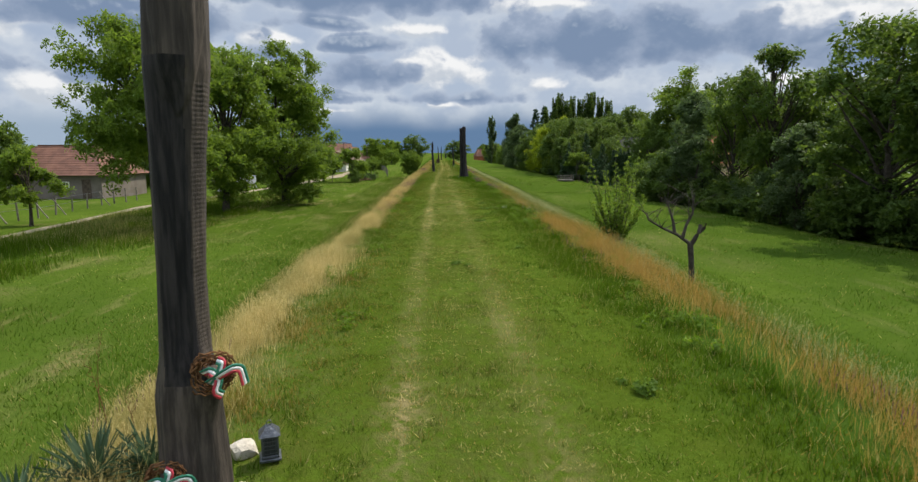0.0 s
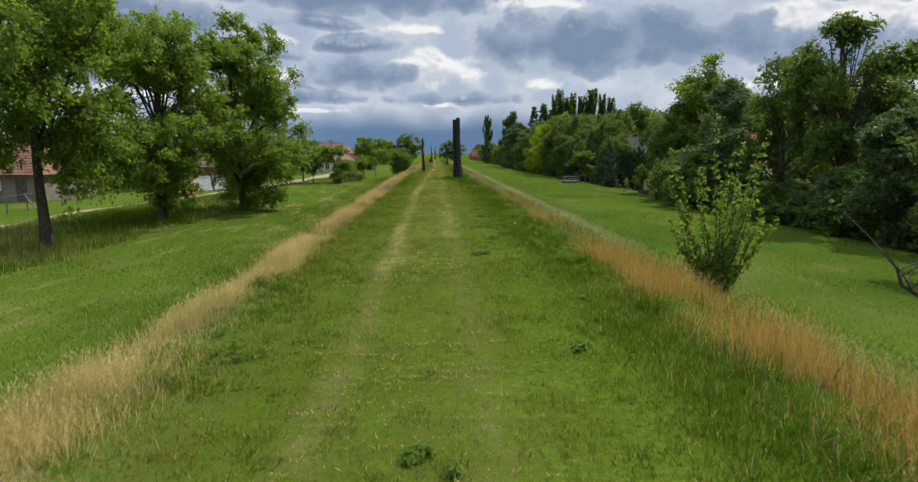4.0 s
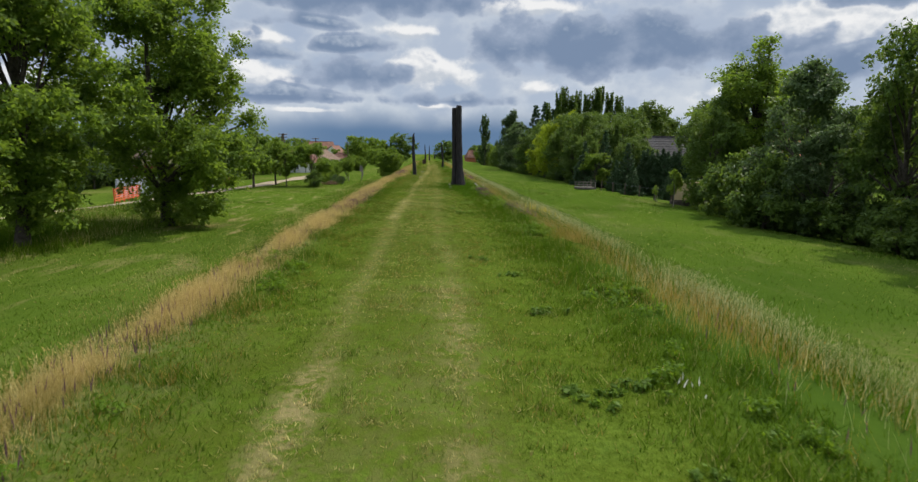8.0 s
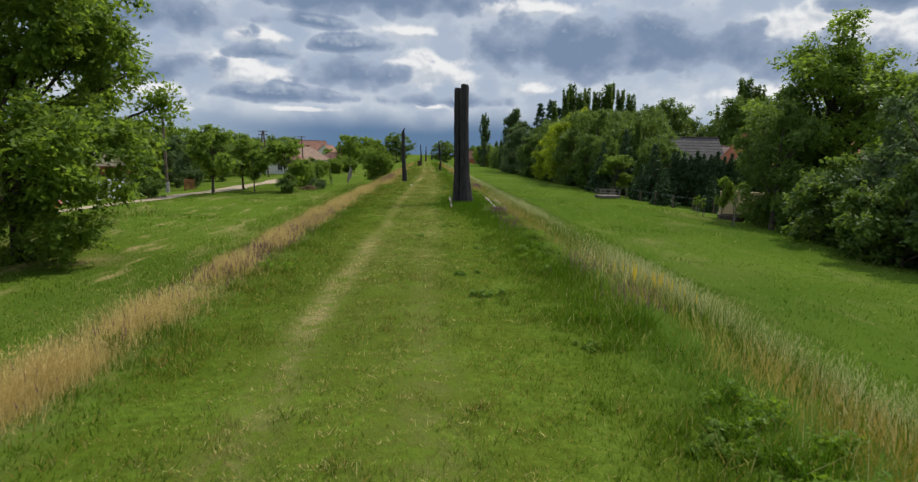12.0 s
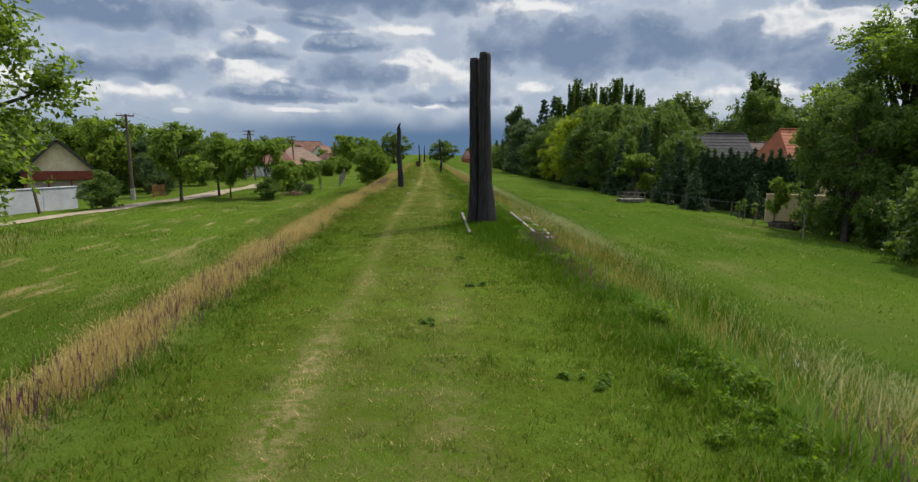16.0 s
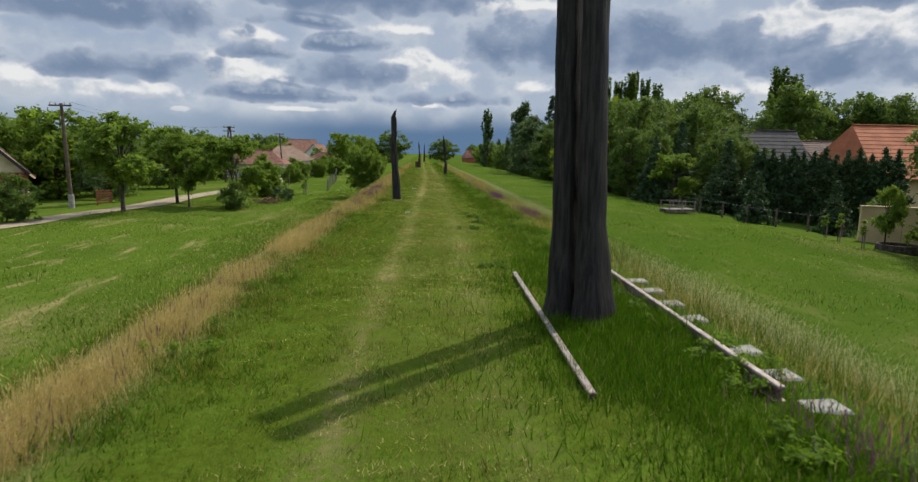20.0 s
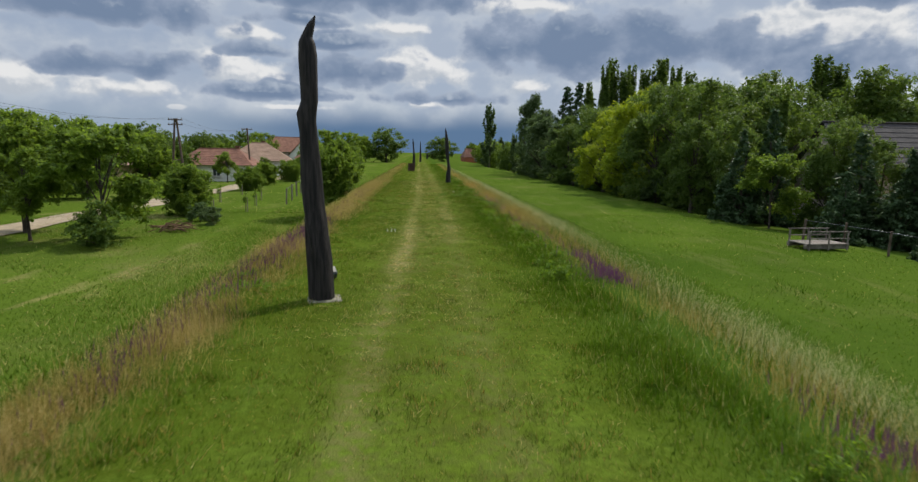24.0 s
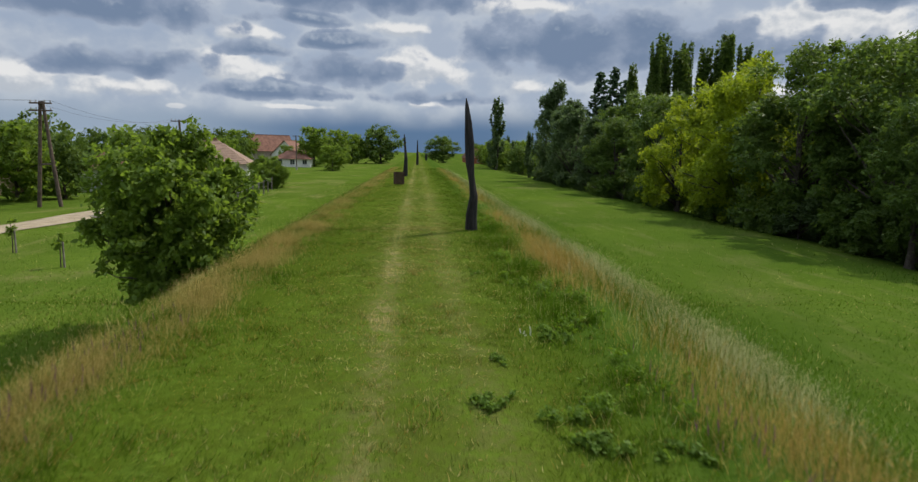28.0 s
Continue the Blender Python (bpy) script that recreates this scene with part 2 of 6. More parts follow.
def ground_build(g, where):
    tint = g.put("ShaderNodeAttribute", {"attribute_name": "tint"}).outputs["Fac"]
    big = g.noise(where, 0.16, 4)
    mid = g.noise(where, 1.3, 5, 0.6)
    fine = g.noise(where, 14.0, 5, 0.65)
    hair = g.noise(where, 70.0, 3, 0.6)
    wide = g.noise(where, 0.05, 4, 0.6)
    tuft = g.noise(where, 3.6, 5, 0.65)
    c = g.mix(g.smooth(big, 0.35, 0.65), (0.052, 0.088, 0.009), (0.084, 0.130, 0.014))
    c = g.mix(g.math("MULTIPLY", g.smooth(wide, 0.45, 0.65), 0.45), c, (0.102, 0.132, 0.024))
    c = g.mix(g.math("MULTIPLY", g.smooth(mid, 0.5, 0.75), 0.6), c, (0.118, 0.138, 0.030))
    c = g.mix(g.math("MULTIPLY", g.smooth(tuft, 0.48, 0.66), 0.5), c, (0.034, 0.070, 0.009))
    c = g.mix(g.math("MULTIPLY", g.smooth(fine, 0.42, 0.68), 0.6), c, (0.038, 0.066, 0.009))
    c = g.mix(g.math("MULTIPLY", g.smooth(hair, 0.45, 0.68), 0.5), c, (0.128, 0.160, 0.028))
    deep = g.put("ShaderNodeAttribute", {"attribute_name": "deep"}).outputs["Fac"]
    c = g.mix(g.math("MULTIPLY", deep, 0.8), c, (0.032, 0.064, 0.008))
    hay = g.put("ShaderNodeAttribute", {"attribute_name": "hay"}).outputs["Fac"]
    long_ = g.put("ShaderNodeVectorMath", {"operation": "MULTIPLY"}, i0=where, i1=(1.0, 0.22, 1.0)).outputs[0]
    swath = g.smooth(g.math("ADD", g.noise(long_, 1.1, 4, 0.6), g.math("MULTIPLY", fine, 0.14)), 0.61, 0.78)
    c = g.mix(g.math("MULTIPLY", swath, hay), c, g.mix(fine, (0.15, 0.125, 0.05), (0.30, 0.245, 0.11)))
    # turf: dark soil, with the shadow between mown blades painted into it
    turf = g.put("ShaderNodeAttribute", {"attribute_name": "turf"}).outputs["Fac"]
    c = g.mix(g.math("MULTIPLY", turf, g.smooth(g.math("ADD", g.math("MULTIPLY", mid, 0.5), g.math("MULTIPLY", fine, 0.5)), 0.3, 0.62)), c, g.mix(hair, (0.021, 0.037, 0.002), (0.062, 0.082, 0.006)))
    dry = g.math("MULTIPLY", tint, g.smooth(g.math("ADD", g.math("MULTIPLY", tuft, 0.5), g.math("MULTIPLY", fine, 0.5)), 0.41, 0.58), clamp=True)
    c = g.mix(dry, c, g.mix(fine, (0.10, 0.084, 0.034), (0.28, 0.225, 0.105)))
    return c, g.math("ADD", g.math("MULTIPLY", fine, 2.0), hair)


GROUND = material("meadow_ground", ground_build, 1.0, 0.0)
DIRT = plain("dirt_track", (0.22, 0.175, 0.115), (0.34, 0.28, 0.19), 1.5, 0.95, 0.1)


def charred_build(g, where):
    st = g.put("ShaderNodeVectorMath", {"operation": "MULTIPLY"}, i0=where, i1=(9, 9, 0.7)).outputs[0]
    grain = g.noise(st, 3.0, 6, 0.65)
    c = g.mix(g.smooth(grain, 0.35, 0.7), (0.008, 0.007, 0.007), (0.040, 0.034, 0.031))
    return c, grain


CHARRED = material("charred_timber", charred_build, 0.74, 0.25)


def oak_build(g, where):
    st = g.put("ShaderNodeVectorMath", {"operation": "MULTIPLY"}, i0=where, i1=(10, 10, 0.9)).outputs[0]
    grain = g.noise(st, 3.0, 6, 0.65)
    blot = g.noise(where, 1.6, 4)
    c = g.mix(g.smooth(grain, 0.32, 0.7), (0.034, 0.027, 0.021), (0.105, 0.083, 0.066))
    c = g.mix(g.math("MULTIPLY", g.smooth(blot, 0.4, 0.6), 0.55), c, (0.024, 0.020, 0.017))
    return c, grain


OAK = material("weathered_oak", oak_build, 0.8, 0.25)
TILE_RED = plain("roof_tile_red", (0.13, 0.060, 0.040), (0.22, 0.105, 0.068), 1.2, 0.85)
TILE_BROWN = plain("roof_tile_brown", (0.085, 0.052, 0.042), (0.13, 0.085, 0.068), 1.2, 0.85)
TILE_ORANGE = plain("roof_tile_orange", (0.25, 0.078, 0.034), (0.34, 0.115, 0.05), 1.2, 0.85)
TILE_TAN = plain("roof_tile_tan", (0.19, 0.125, 0.085), (0.27, 0.18, 0.125), 1.2, 0.85)
TILE_GREY = plain("roof_tile_grey", (0.028, 0.027, 0.027), (0.050, 0.047, 0.047), 1.2, 0.85)
RENDER_WHITE = plain("white_render", (0.62, 0.60, 0.55), (0.72, 0.70, 0.66), 0.8, 0.9)
RENDER_BEIGE = plain("beige_render", (0.34, 0.29, 0.24), (0.44, 0.38, 0.32), 0.8, 0.9)
RENDER_BROWN = plain("brown_render", (0.15, 0.125, 0.10), (0.22, 0.185, 0.155), 0.8, 0.9)
RENDER_YELLOW = plain("yellow_render", (0.42, 0.31, 0.17), (0.52, 0.40, 0.24), 0.8, 0.9)
GLASS_DARK = plain("window_glass", (0.03, 0.035, 0.04), (0.05, 0.055, 0.06), 1.0, 0.12, 0.6)
POLE_WOOD = plain("pole_timber", (0.075, 0.055, 0.04), (0.14, 0.105, 0.08), 5, 0.9, 0.15)
STEEL = plain("rusty_rail", (0.16, 0.12, 0.10), (0.30, 0.26, 0.23), 8, 0.55, 0.5, 0.5)
CONCRETE = plain("old_concrete", (0.20, 0.19, 0.165), (0.38, 0.36, 0.32), 5, 0.9, 0.2)
CREAM = plain("cream_boarding", (0.62, 0.50, 0.30), (0.74, 0.62, 0.42), 3, 0.85)
PORCH_RED = plain("porch_red_timber", (0.14, 0.030, 0.018), (0.22, 0.055, 0.030), 4, 0.8)
RED_PAINT = plain("red_paint", (0.50, 0.085, 0.03), (0.62, 0.13, 0.05), 2, 0.6)


# ---- shared building blocks ----
rng = np.random.default_rng(7)


def mesh_of(name, verts, faces, mats=(), attrs=None, smooth=False):
    """A mesh from arrays: verts (n, 3), faces (m, k)."""
    verts, faces = np.asarray(verts, np.float32), np.asarray(faces, np.int32)
    me = bpy.data.meshes.new(name)
    k = faces.shape[1]
    me.vertices.add(len(verts))
    me.vertices.foreach_set("co", verts.ravel())
    me.loops.add(faces.size)
    me.loops.foreach_set("vertex_index", faces.ravel())
    me.polygons.add(len(faces))
    me.polygons.foreach_set("loop_start", np.arange(0, faces.size, k, dtype=np.int32))
    if smooth:
        me.polygons.foreach_set("use_smooth", np.ones(len(faces), bool))
    for key, vals in (attrs or {}).items():
        a = me.attributes.new(key, "FLOAT", "POINT")
        a.data.foreach_set("value", np.asarray(vals, np.float32))
    me.update(calc_edges=True)
    me.validate()
    for m in mats:
        me.materials.append(m)
    return me


def part(name, bm, mat, parent=None, label="", smooth=False):
    me = bm
    if isinstance(bm, bmesh.types.BMesh):
        me = bpy.data.meshes.new(name)
        bm.to_mesh(me)
        bm.free()
        if smooth:
            for p in me.polygons:
                p.use_smooth = True
    if mat is not None and not me.materials:
        me.materials.append(mat)
    ob = new(name, me)
    ob.parent = parent
    if label:
        tagged(ob, label)
    return ob


def empty(name, x, y, z, rz=0.0):
    e = new(name)
    e.empty_display_size = 0.2
    e.matrix_basis = pose(x, y, z, 0, 0, rz)
    return e


def box(bm, size, at=(0, 0, 0), rot=None, bevel=0.0):
    m = Matrix.Translation(at) @ (rot.to_4x4() if rot else Matrix()) @ Matrix.Diagonal((*size, 1))
    r = bmesh.ops.create_cube(bm, size=1.0, matrix=m)
    if bevel:
        edges = {e for v in r["verts"] for e in v.link_edges}
        bmesh.ops.bevel(bm, geom=list(edges), offset=bevel, segments=1, affect="EDGES")
    return bm


def boxed(size, at=(0, 0, 0), rot=None, bevel=0.0):
    return box(bmesh.new(), size, at, rot, bevel)


def tube(points, radii, sides=7):
    """Verts and quads of a tube through the points."""
    P = np.asarray(points, float)
    n = len(P)
    T = np.gradient(P, axis=0)
    T /= np.linalg.norm(T, axis=1)[:, None] + 1e-9
    ref = np.where(np.abs(T[:, 2:3]) > 0.9, [[1.0, 0, 0]], [[0, 0, 1.0]])
    U = np.cross(T, ref)
    U /= np.linalg.norm(U, axis=1)[:, None] + 1e-9
    V = np.cross(T, U)
    a = np.linspace(0, 2 * np.pi, sides, endpoint=False)
    R = np.asarray(radii, float)[:, None, None]
    verts = P[:, None] + R * (np.cos(a)[None, :, None] * U[:, None] + np.sin(a)[None, :, None] * V[:, None])
    q = []
    for i in range(n - 1):
        for j in range(sides):
            k = (j + 1) % sides
            q.append((i * sides + j, i * sides + k, (i + 1) * sides + k, (i + 1) * sides + j))
    return verts.reshape(-1, 3), np.array(q)


def joined(pieces):
    vs, fs, o = [], [], 0
    for v, f in pieces:
        vs.append(v)
        fs.append(np.asarray(f) + o)
        o += len(v)
    return np.concatenate(vs), np.concatenate(fs)


def wave(x, y, f, seed):
    """A cheap smooth wander in -1..1."""
    r = np.random.default_rng(seed)
    s = 0
    for i in range(5):
        a, ph, k = r.uniform(0, 6.28), r.uniform(0, 6.28), f * (1 + 0.55 * i)
        s = s + np.sin(k * (x * np.cos(a) + y * np.sin(a)) + ph) / (1 + 0.4 * i)
    return s / 3.0


# ---- the ground: an old railway bank through meadows ----
FIELD = -2.0


def ground_z(x, y):
    ax = np.abs(x)
    crest = np.where(x < 0, np.interp(y, [50, 64], [2.75, 2.4]), 2.75)
    t = np.clip((ax - crest) / np.where(x < 0, 4.0, 5.2), 0, 1)
    z = FIELD * (t * t * (3 - 2 * t)) + 0.02 * np.cos(np.clip(ax, 0, 2.7) * 1.1)
    z = z - np.where(x > 0, np.clip((x - 18) * 0.11, 0, 0.9), np.clip((-x - 18) * 0.06, 0, 0.5))
    t2 = np.clip((ax - 5) / 5, 0, 1)
    z = z + 0.018 * wave(x, y, 1.3, 1) * (1 - t2) + 0.09 * wave(x, y, 0.35, 2) * t2
    return z


def rut_dry(x, y):
    """How worn and dry the mown top is: two wheel ruts and loose patches."""
    left = np.interp(y, [-5, 30, 45, 60, 81, 120], [-0.95, -0.95, -0.75, -0.35, 0.08, 0.0])
    right = left + np.interp(y, [-5, 45, 80], [1.22, 1.2, 0.95])
    wob = 0.08 * wave(x * 0, y, 0.9, 3)
    d = np.exp(-((x - left - wob) / 0.15) ** 2) + 0.5 * np.exp(-((x - right - wob) / 0.2) ** 2)
    patch = np.clip(wave(x, y, 1.1, 4) * 1.3 + 0.35, 0.4, 1)
    spread = 0.22 * np.exp(-((x - 0.5 * (left + right)) / 0.9) ** 2)
    return 0.9 * np.clip((d + spread) * patch, 0, 1) * (np.abs(x) < 2.6)


def axis(*spans):
    return np.unique(np.concatenate([np.arange(a, b, s) for a, b, s in spans]))


gx = axis((-1600, -200, 200), (-200, -40, 16), (-40, -9, 1.6), (-9, -2.4, 0.3), (-2.4, 2.4, 0.15), (2.4, 9, 0.3), (9, 40, 1.6), (40, 200, 16), (200, 1801, 200))
gy = axis((-200, -20, 20), (-20, -4, 2), (-4, 95, 0.3), (95, 180, 1.5), (180, 400, 12), (400, 2601, 200))
X, Y = np.meshgrid(gx, gy)
Z = ground_z(X, Y)
tint = rut_dry(X, Y)
ax = np.abs(X)
field_dry = (np.clip(wave(X, Y * 0.45, 0.8, 9) * 0.7 + wave(X, Y * 0.5, 2.0, 39) * 0.5 - 0.35, 0, 1) * 1.3 + np.clip(wave(X, Y, 0.23, 10) - 0.5, 0, 1)) * np.where(X < 0, 1.0, 0.5)
tint = np.where(ax > 7, np.clip(field_dry * 1.5, 0, 0.85), tint)
tint = np.maximum(tint, 0.85 * np.exp(-((X + 2.95) / 0.5) ** 2) * (Y < 60))
tint = np.maximum(tint, 0.22 * np.clip((-X - 1.2) / 1.0, 0, 1) * (X > -3.4) * (Y < 22))
deep_g = np.clip((ax - 1.35) / 1.1, 0, 1) * np.where(X > 0, 0.95, 0.6) * np.clip((8 - ax) / 3, 0, 1)
# right meadow: deeper green with the dimness of its shade painted in
deep_g = np.maximum(deep_g, np.clip((X - 5) / 3, 0, 1) * np.clip(0.6 + 0.35 * wave(X, Y, 0.35, 45), 0.2, 0.95))
deep_g = np.maximum(deep_g, np.clip((-X - 3.5) / 2, 0, 1) * np.interp(Y, [0, 14, 30], [0.7, 0.6, 0.4]) * np.clip(0.75 + 0.3 * wave(X, Y, 0.4, 55), 0, 1))
nx, ny = len(gx), len(gy)
ids = np.arange(nx * ny).reshape(ny, nx)
quads = np.stack([ids[:-1, :-1], ids[:-1, 1:], ids[1:, 1:], ids[1:, :-1]], -1).reshape(-1, 4)
ground = new("ground", mesh_of("ground", np.stack([X, Y, Z], -1).reshape(-1, 3), quads, [GROUND], {"tint": tint.ravel(), "deep": deep_g.ravel(), "hay": (np.clip((-X - 7) / 2, 0, 1) * np.clip((23 + X) / 3, 0, 1) * np.interp(Y, [0, 10, 38, 46, 66, 76], [0.35, 0.35, 0.4, 1, 1, 0.2]) + 0.15 * (X > 7)).ravel(), "turf": (np.clip((2.5 - ax) / 0.6, 0, 1) * np.interp(X, [-2.6, -0.5, 0.8, 1.6, 2.6], [0.75, 0.75, 0.7, 0.65, 0.6])).ravel()}, True))
tagged(ground, "green meadow with a flat-topped mown grass bank", "ground", kind="structure")


def gz(x, y):
    return float(ground_z(np.array([float(x)]), np.array([float(y)]))[0])


# the dirt track along the houses
ty = np.arange(-20, 175, 2.0)
tx = np.interp(ty, [-20, 30, 48, 68, 84, 105, 120, 150, 175], [-23, -24.6, -26.3, -21.8, -19.3, -18.9, -19.0, -21, -24]) + 0.15 * np.sin(ty * 0.4)
cols = np.array([-1.5, -0.8, 0, 0.8, 1.5])
TXX = tx[:, None] + cols[None] * np.interp(ty, [-20, 58, 78], [0.4, 0.4, 1.0])[:, None] * (1 + 0.12 * np.sin(ty[:, None] * 0.7 + cols[None]))
TYY = np.repeat(ty[:, None], 5, 1)
TZ = ground_z(TXX, TYY) + np.array([0.004, 0.02, 0.035, 0.02, 0.004])[None]
ids = np.arange(TXX.size).reshape(TXX.shape)
quads = np.stack([ids[:-1, :-1], ids[:-1, 1:], ids[1:, 1:], ids[1:, :-1]], -1).reshape(-1, 4)
road = new("dirt_road", mesh_of("dirt_road", np.stack([TXX, TYY, TZ + 0.03], -1).reshape(-1, 3), quads, [DIRT], None, True))
tagged(road, "pale dusty dirt track through the meadow", "road", kind="structure")


# ---- trees ----
def leaf_cloud(r, centres, radii, count, size, squash=0.8, up=0.5, lift=0.15, twigs=13):
    """Leaves strung along short twigs that fan out from each clump's middle: rhombs of two triangles each."""
    centres, radii = np.asarray(centres), np.asarray(radii)
    wt = radii ** 2
    pick = r.choice(len(centres), count, p=wt / wt.sum())
    way_ = r.normal(size=(len(centres), twigs, 3)) + [0, 0, lift]
    way_ /= np.linalg.norm(way_, axis=2)[:, :, None]
    reach_ = r.uniform(0.7, 1.25, (len(centres), twigs))
    tw = r.integers(0, twigs, count)
    d = way_[pick, tw]
    u = r.random(count) ** 0.62
    p = centres[pick] + d * (radii[pick] * reach_[pick, tw] * u)[:, None] * [1, 1, squash]
    p = p + r.normal(size=(count, 3)) * (radii[pick] * (0.17 - 0.07 * u))[:, None]
    p[:, 2] -= 0.16 * radii[pick] * u * u
    nrm = d * 0.45 + r.normal(size=(count, 3)) * 0.55 + [0, 0, up]
    nrm /= np.linalg.norm(nrm, axis=1)[:, None]
    t = np.cross(nrm, r.normal(size=(count, 3)) * 0.7 + np.cross(d, nrm))
    t /= np.linalg.norm(t, axis=1)[:, None] + 1e-9
    b = np.cross(nrm, t)
    s = size * r.uniform(0.6, 1.35, count)[:, None]
    v = np.stack([p - t * s * 0.62, p + b * s * 0.32 - nrm * s * 0.1, p + t * s * 0.62 - nrm * s * 0.08, p - b * s * 0.32 - nrm * s * 0.1], 1)
    return v.reshape(-1, 3), np.arange(count * 4).reshape(-1, 4)


def branchy(r, h, base, trunk_r, ends, lean=0.04, limbs=14):
    """Trunk and limbs out to some of the clumps."""
    top = np.array([lean * h * r.normal(), lean * h * r.normal(), h * 0.86])
    k = np.linspace(0, 1, 9)[:, None]
    spine = top * k + 0.02 * h * np.sin(k * 5 + r.random(3) * 6) * k
    spine[:, 2] = k[:, 0] * h * 0.86 - 0.25
    rad = trunk_r * (1 - 0.85 * k[:, 0]) + trunk_r * 0.45 * np.exp(-k[:, 0] * 18)
    out = [tube(spine, rad, 9)]
    for e in ends[:limbs]:
        s = min(max(e[2] * r.uniform(0.35, 0.7), base * 0.75), h * 0.8)
        i = s / (h * 0.86)
        a = np.array([np.interp(i, k[:, 0], spine[:, j]) for j in range(3)])
        u = np.linspace(0, 1, 6)[:, None]
        line = a * (1 - u) + e * u + np.array([0, 0, 1.0]) * (0.18 * np.linalg.norm(e - a)) * (u * (1 - u)) + 0.08 * r.normal(size=(6, 3)) * u
        out.append(tube(line, trunk_r * 0.42 * (1 - 0.8 * u[:, 0]) * (1 - 0.5 * i), 6))
    return joined(out)


def make_tree(name, seed, h, rad, base, trunk_r, clumps, leaves, size, mat, form="round", limbs=14):
    """One tree at the origin: trunk and crown under an empty."""
    r = np.random.default_rng(seed)
    ends, radii = [], []
    for i in range(clumps):
        if form == "plume":
            if i % 8 == 0:
                foot, aim, ln = (i / clumps) ** 0.9 * 0.86 * h + 0.03 * h, r.uniform(0, 6.28), h * r.uniform(0.12, 0.24)
            u = (i % 8) / 7
            z = min(foot + u * ln, h * r.uniform(0.97, 1.02))
            w_ = rad * (0.15 + 0.85 * math.sin(min(u * 1.7, 1.57))) * (1.0 - 0.55 * max(foot / h - 0.35, 0) / 0.55) * (1 - 0.3 * u)
            ends.append((math.cos(aim) * w_, math.sin(aim) * w_, z))
            radii.append(rad * r.uniform(0.2, 0.3) * (1.15 - 0.75 * u))
        elif form == "column":
            q = r.random() ** 0.8
            z = base + q * (h - base)
            w_ = rad * min(1.0, 0.5 + 1.6 * q) * (1 - q ** 2.6) ** 0.9
            a, k = r.uniform(0, 6.28), r.random() ** 0.6
            ends.append((math.cos(a) * w_ * k, math.sin(a) * w_ * k, z))
            radii.append(rad * r.uniform(0.22, 0.4) * (0.4 + 0.6 * (1 - q) ** 0.6))
        elif form == "dome":
            d = r.normal(size=3)
            d /= np.linalg.norm(d)
            k = r.random() ** 0.4 * 0.86 * (1 + 0.14 * math.sin(3 * math.atan2(d[1], d[0]) + seed) + 0.12 * math.sin(5 * d[2] + 2 * d[0] + seed))
            z = base + (h - base) * (0.47 + 0.5 * d[2] * k)
            ends.append((d[0] * k * rad * (1.1 - 0.2 * z / h), d[1] * k * rad * (1.1 - 0.2 * z / h), max(z, 0.1)))
            radii.append(rad * r.uniform(0.13, 0.26))
        elif form == "spray":
            if i % 9 == 0:
                d = r.normal(size=3)
                d /= np.linalg.norm(d)
                far_ = r.uniform(0.7, 1.08) * (1 + 0.12 * math.sin(2.3 * math.atan2(d[1], d[0]) + seed))
                tip = np.array([d[0] * rad * far_, d[1] * rad * far_, base + (h - base) * (0.5 + 0.5 * d[2] * min(far_, 1.0))])
                root = np.array([d[0] * rad * 0.12, d[1] * rad * 0.12, min(max(tip[2] * 0.55 + 0.2 * h, base + 0.5), h * 0.85)])
            u = 0.32 + 0.68 * ((i % 9) / 8)
            p = root * (1 - u) + tip * u + np.array([0, 0, 0.10 * rad]) * math.sin(u * 2.6) + r.normal(size=3) * rad * 0.07
            p[2] = max(p[2] - 0.10 * rad * u * u, base + 0.15)
            ends.append(tuple(p))
            radii.append(rad * r.uniform(0.13, 0.21) * (1.2 - 0.55 * u))
        elif form == "cone":
            q = (i + 0.5) / clumps
            z = base + q * (h - base)
            w_ = rad * (1 - q) ** 0.85
            a, k = i * 2.4 + r.uniform(-0.3, 0.3), 0.35 + 0.6 * r.random()
            ends.append((math.cos(a) * w_ * k, math.sin(a) * w_ * k, z - 0.12 * w_))
            radii.append(max(0.18, w_ * 0.42))
        else:
            if i == 0:
                lobes = []
                for q in range(max(7, clumps // 9)):
                    d = r.normal(size=3)
                    d /= np.linalg.norm(d)
                    k = r.uniform(0.45, 0.8)
                    zz = 0.5 + 0.5 * d[2] * k if form != "bush" else min(max(0.46 + 0.62 * d[2] * k, 0.06), 0.9)
                    flare = {"round": 1.0, "vase": 0.55 + 0.65 * zz, "bush": 1.15 - 0.3 * zz}[form]
                    lobes.append((d[0] * k * rad * flare, d[1] * k * rad * flare, base + (h - base) * zz, r.uniform(0.26, 0.46) if form == "bush" else r.uniform(0.2, 0.4)))
                lobes.append((0, 0, h - 0.3 * rad, 0.32))
            lx, ly, lz, lr = lobes[i % len(lobes)]
            d = r.normal(size=3)
            d /= np.linalg.norm(d)
            k = r.uniform(0.5, 1.0)
            zz = lz + d[2] * k * lr * rad * 0.9
            low_ = base + (0.0 if form != "bush" else -0.1)
            ends.append((lx + d[0] * k * lr * rad, ly + d[1] * k * lr * rad, min(max(zz, low_ + 0.1 * rad * r.random()), h * 1.02)))
            radii.append(rad * r.uniform(0.12, 0.27))
    ends = np.array(ends)
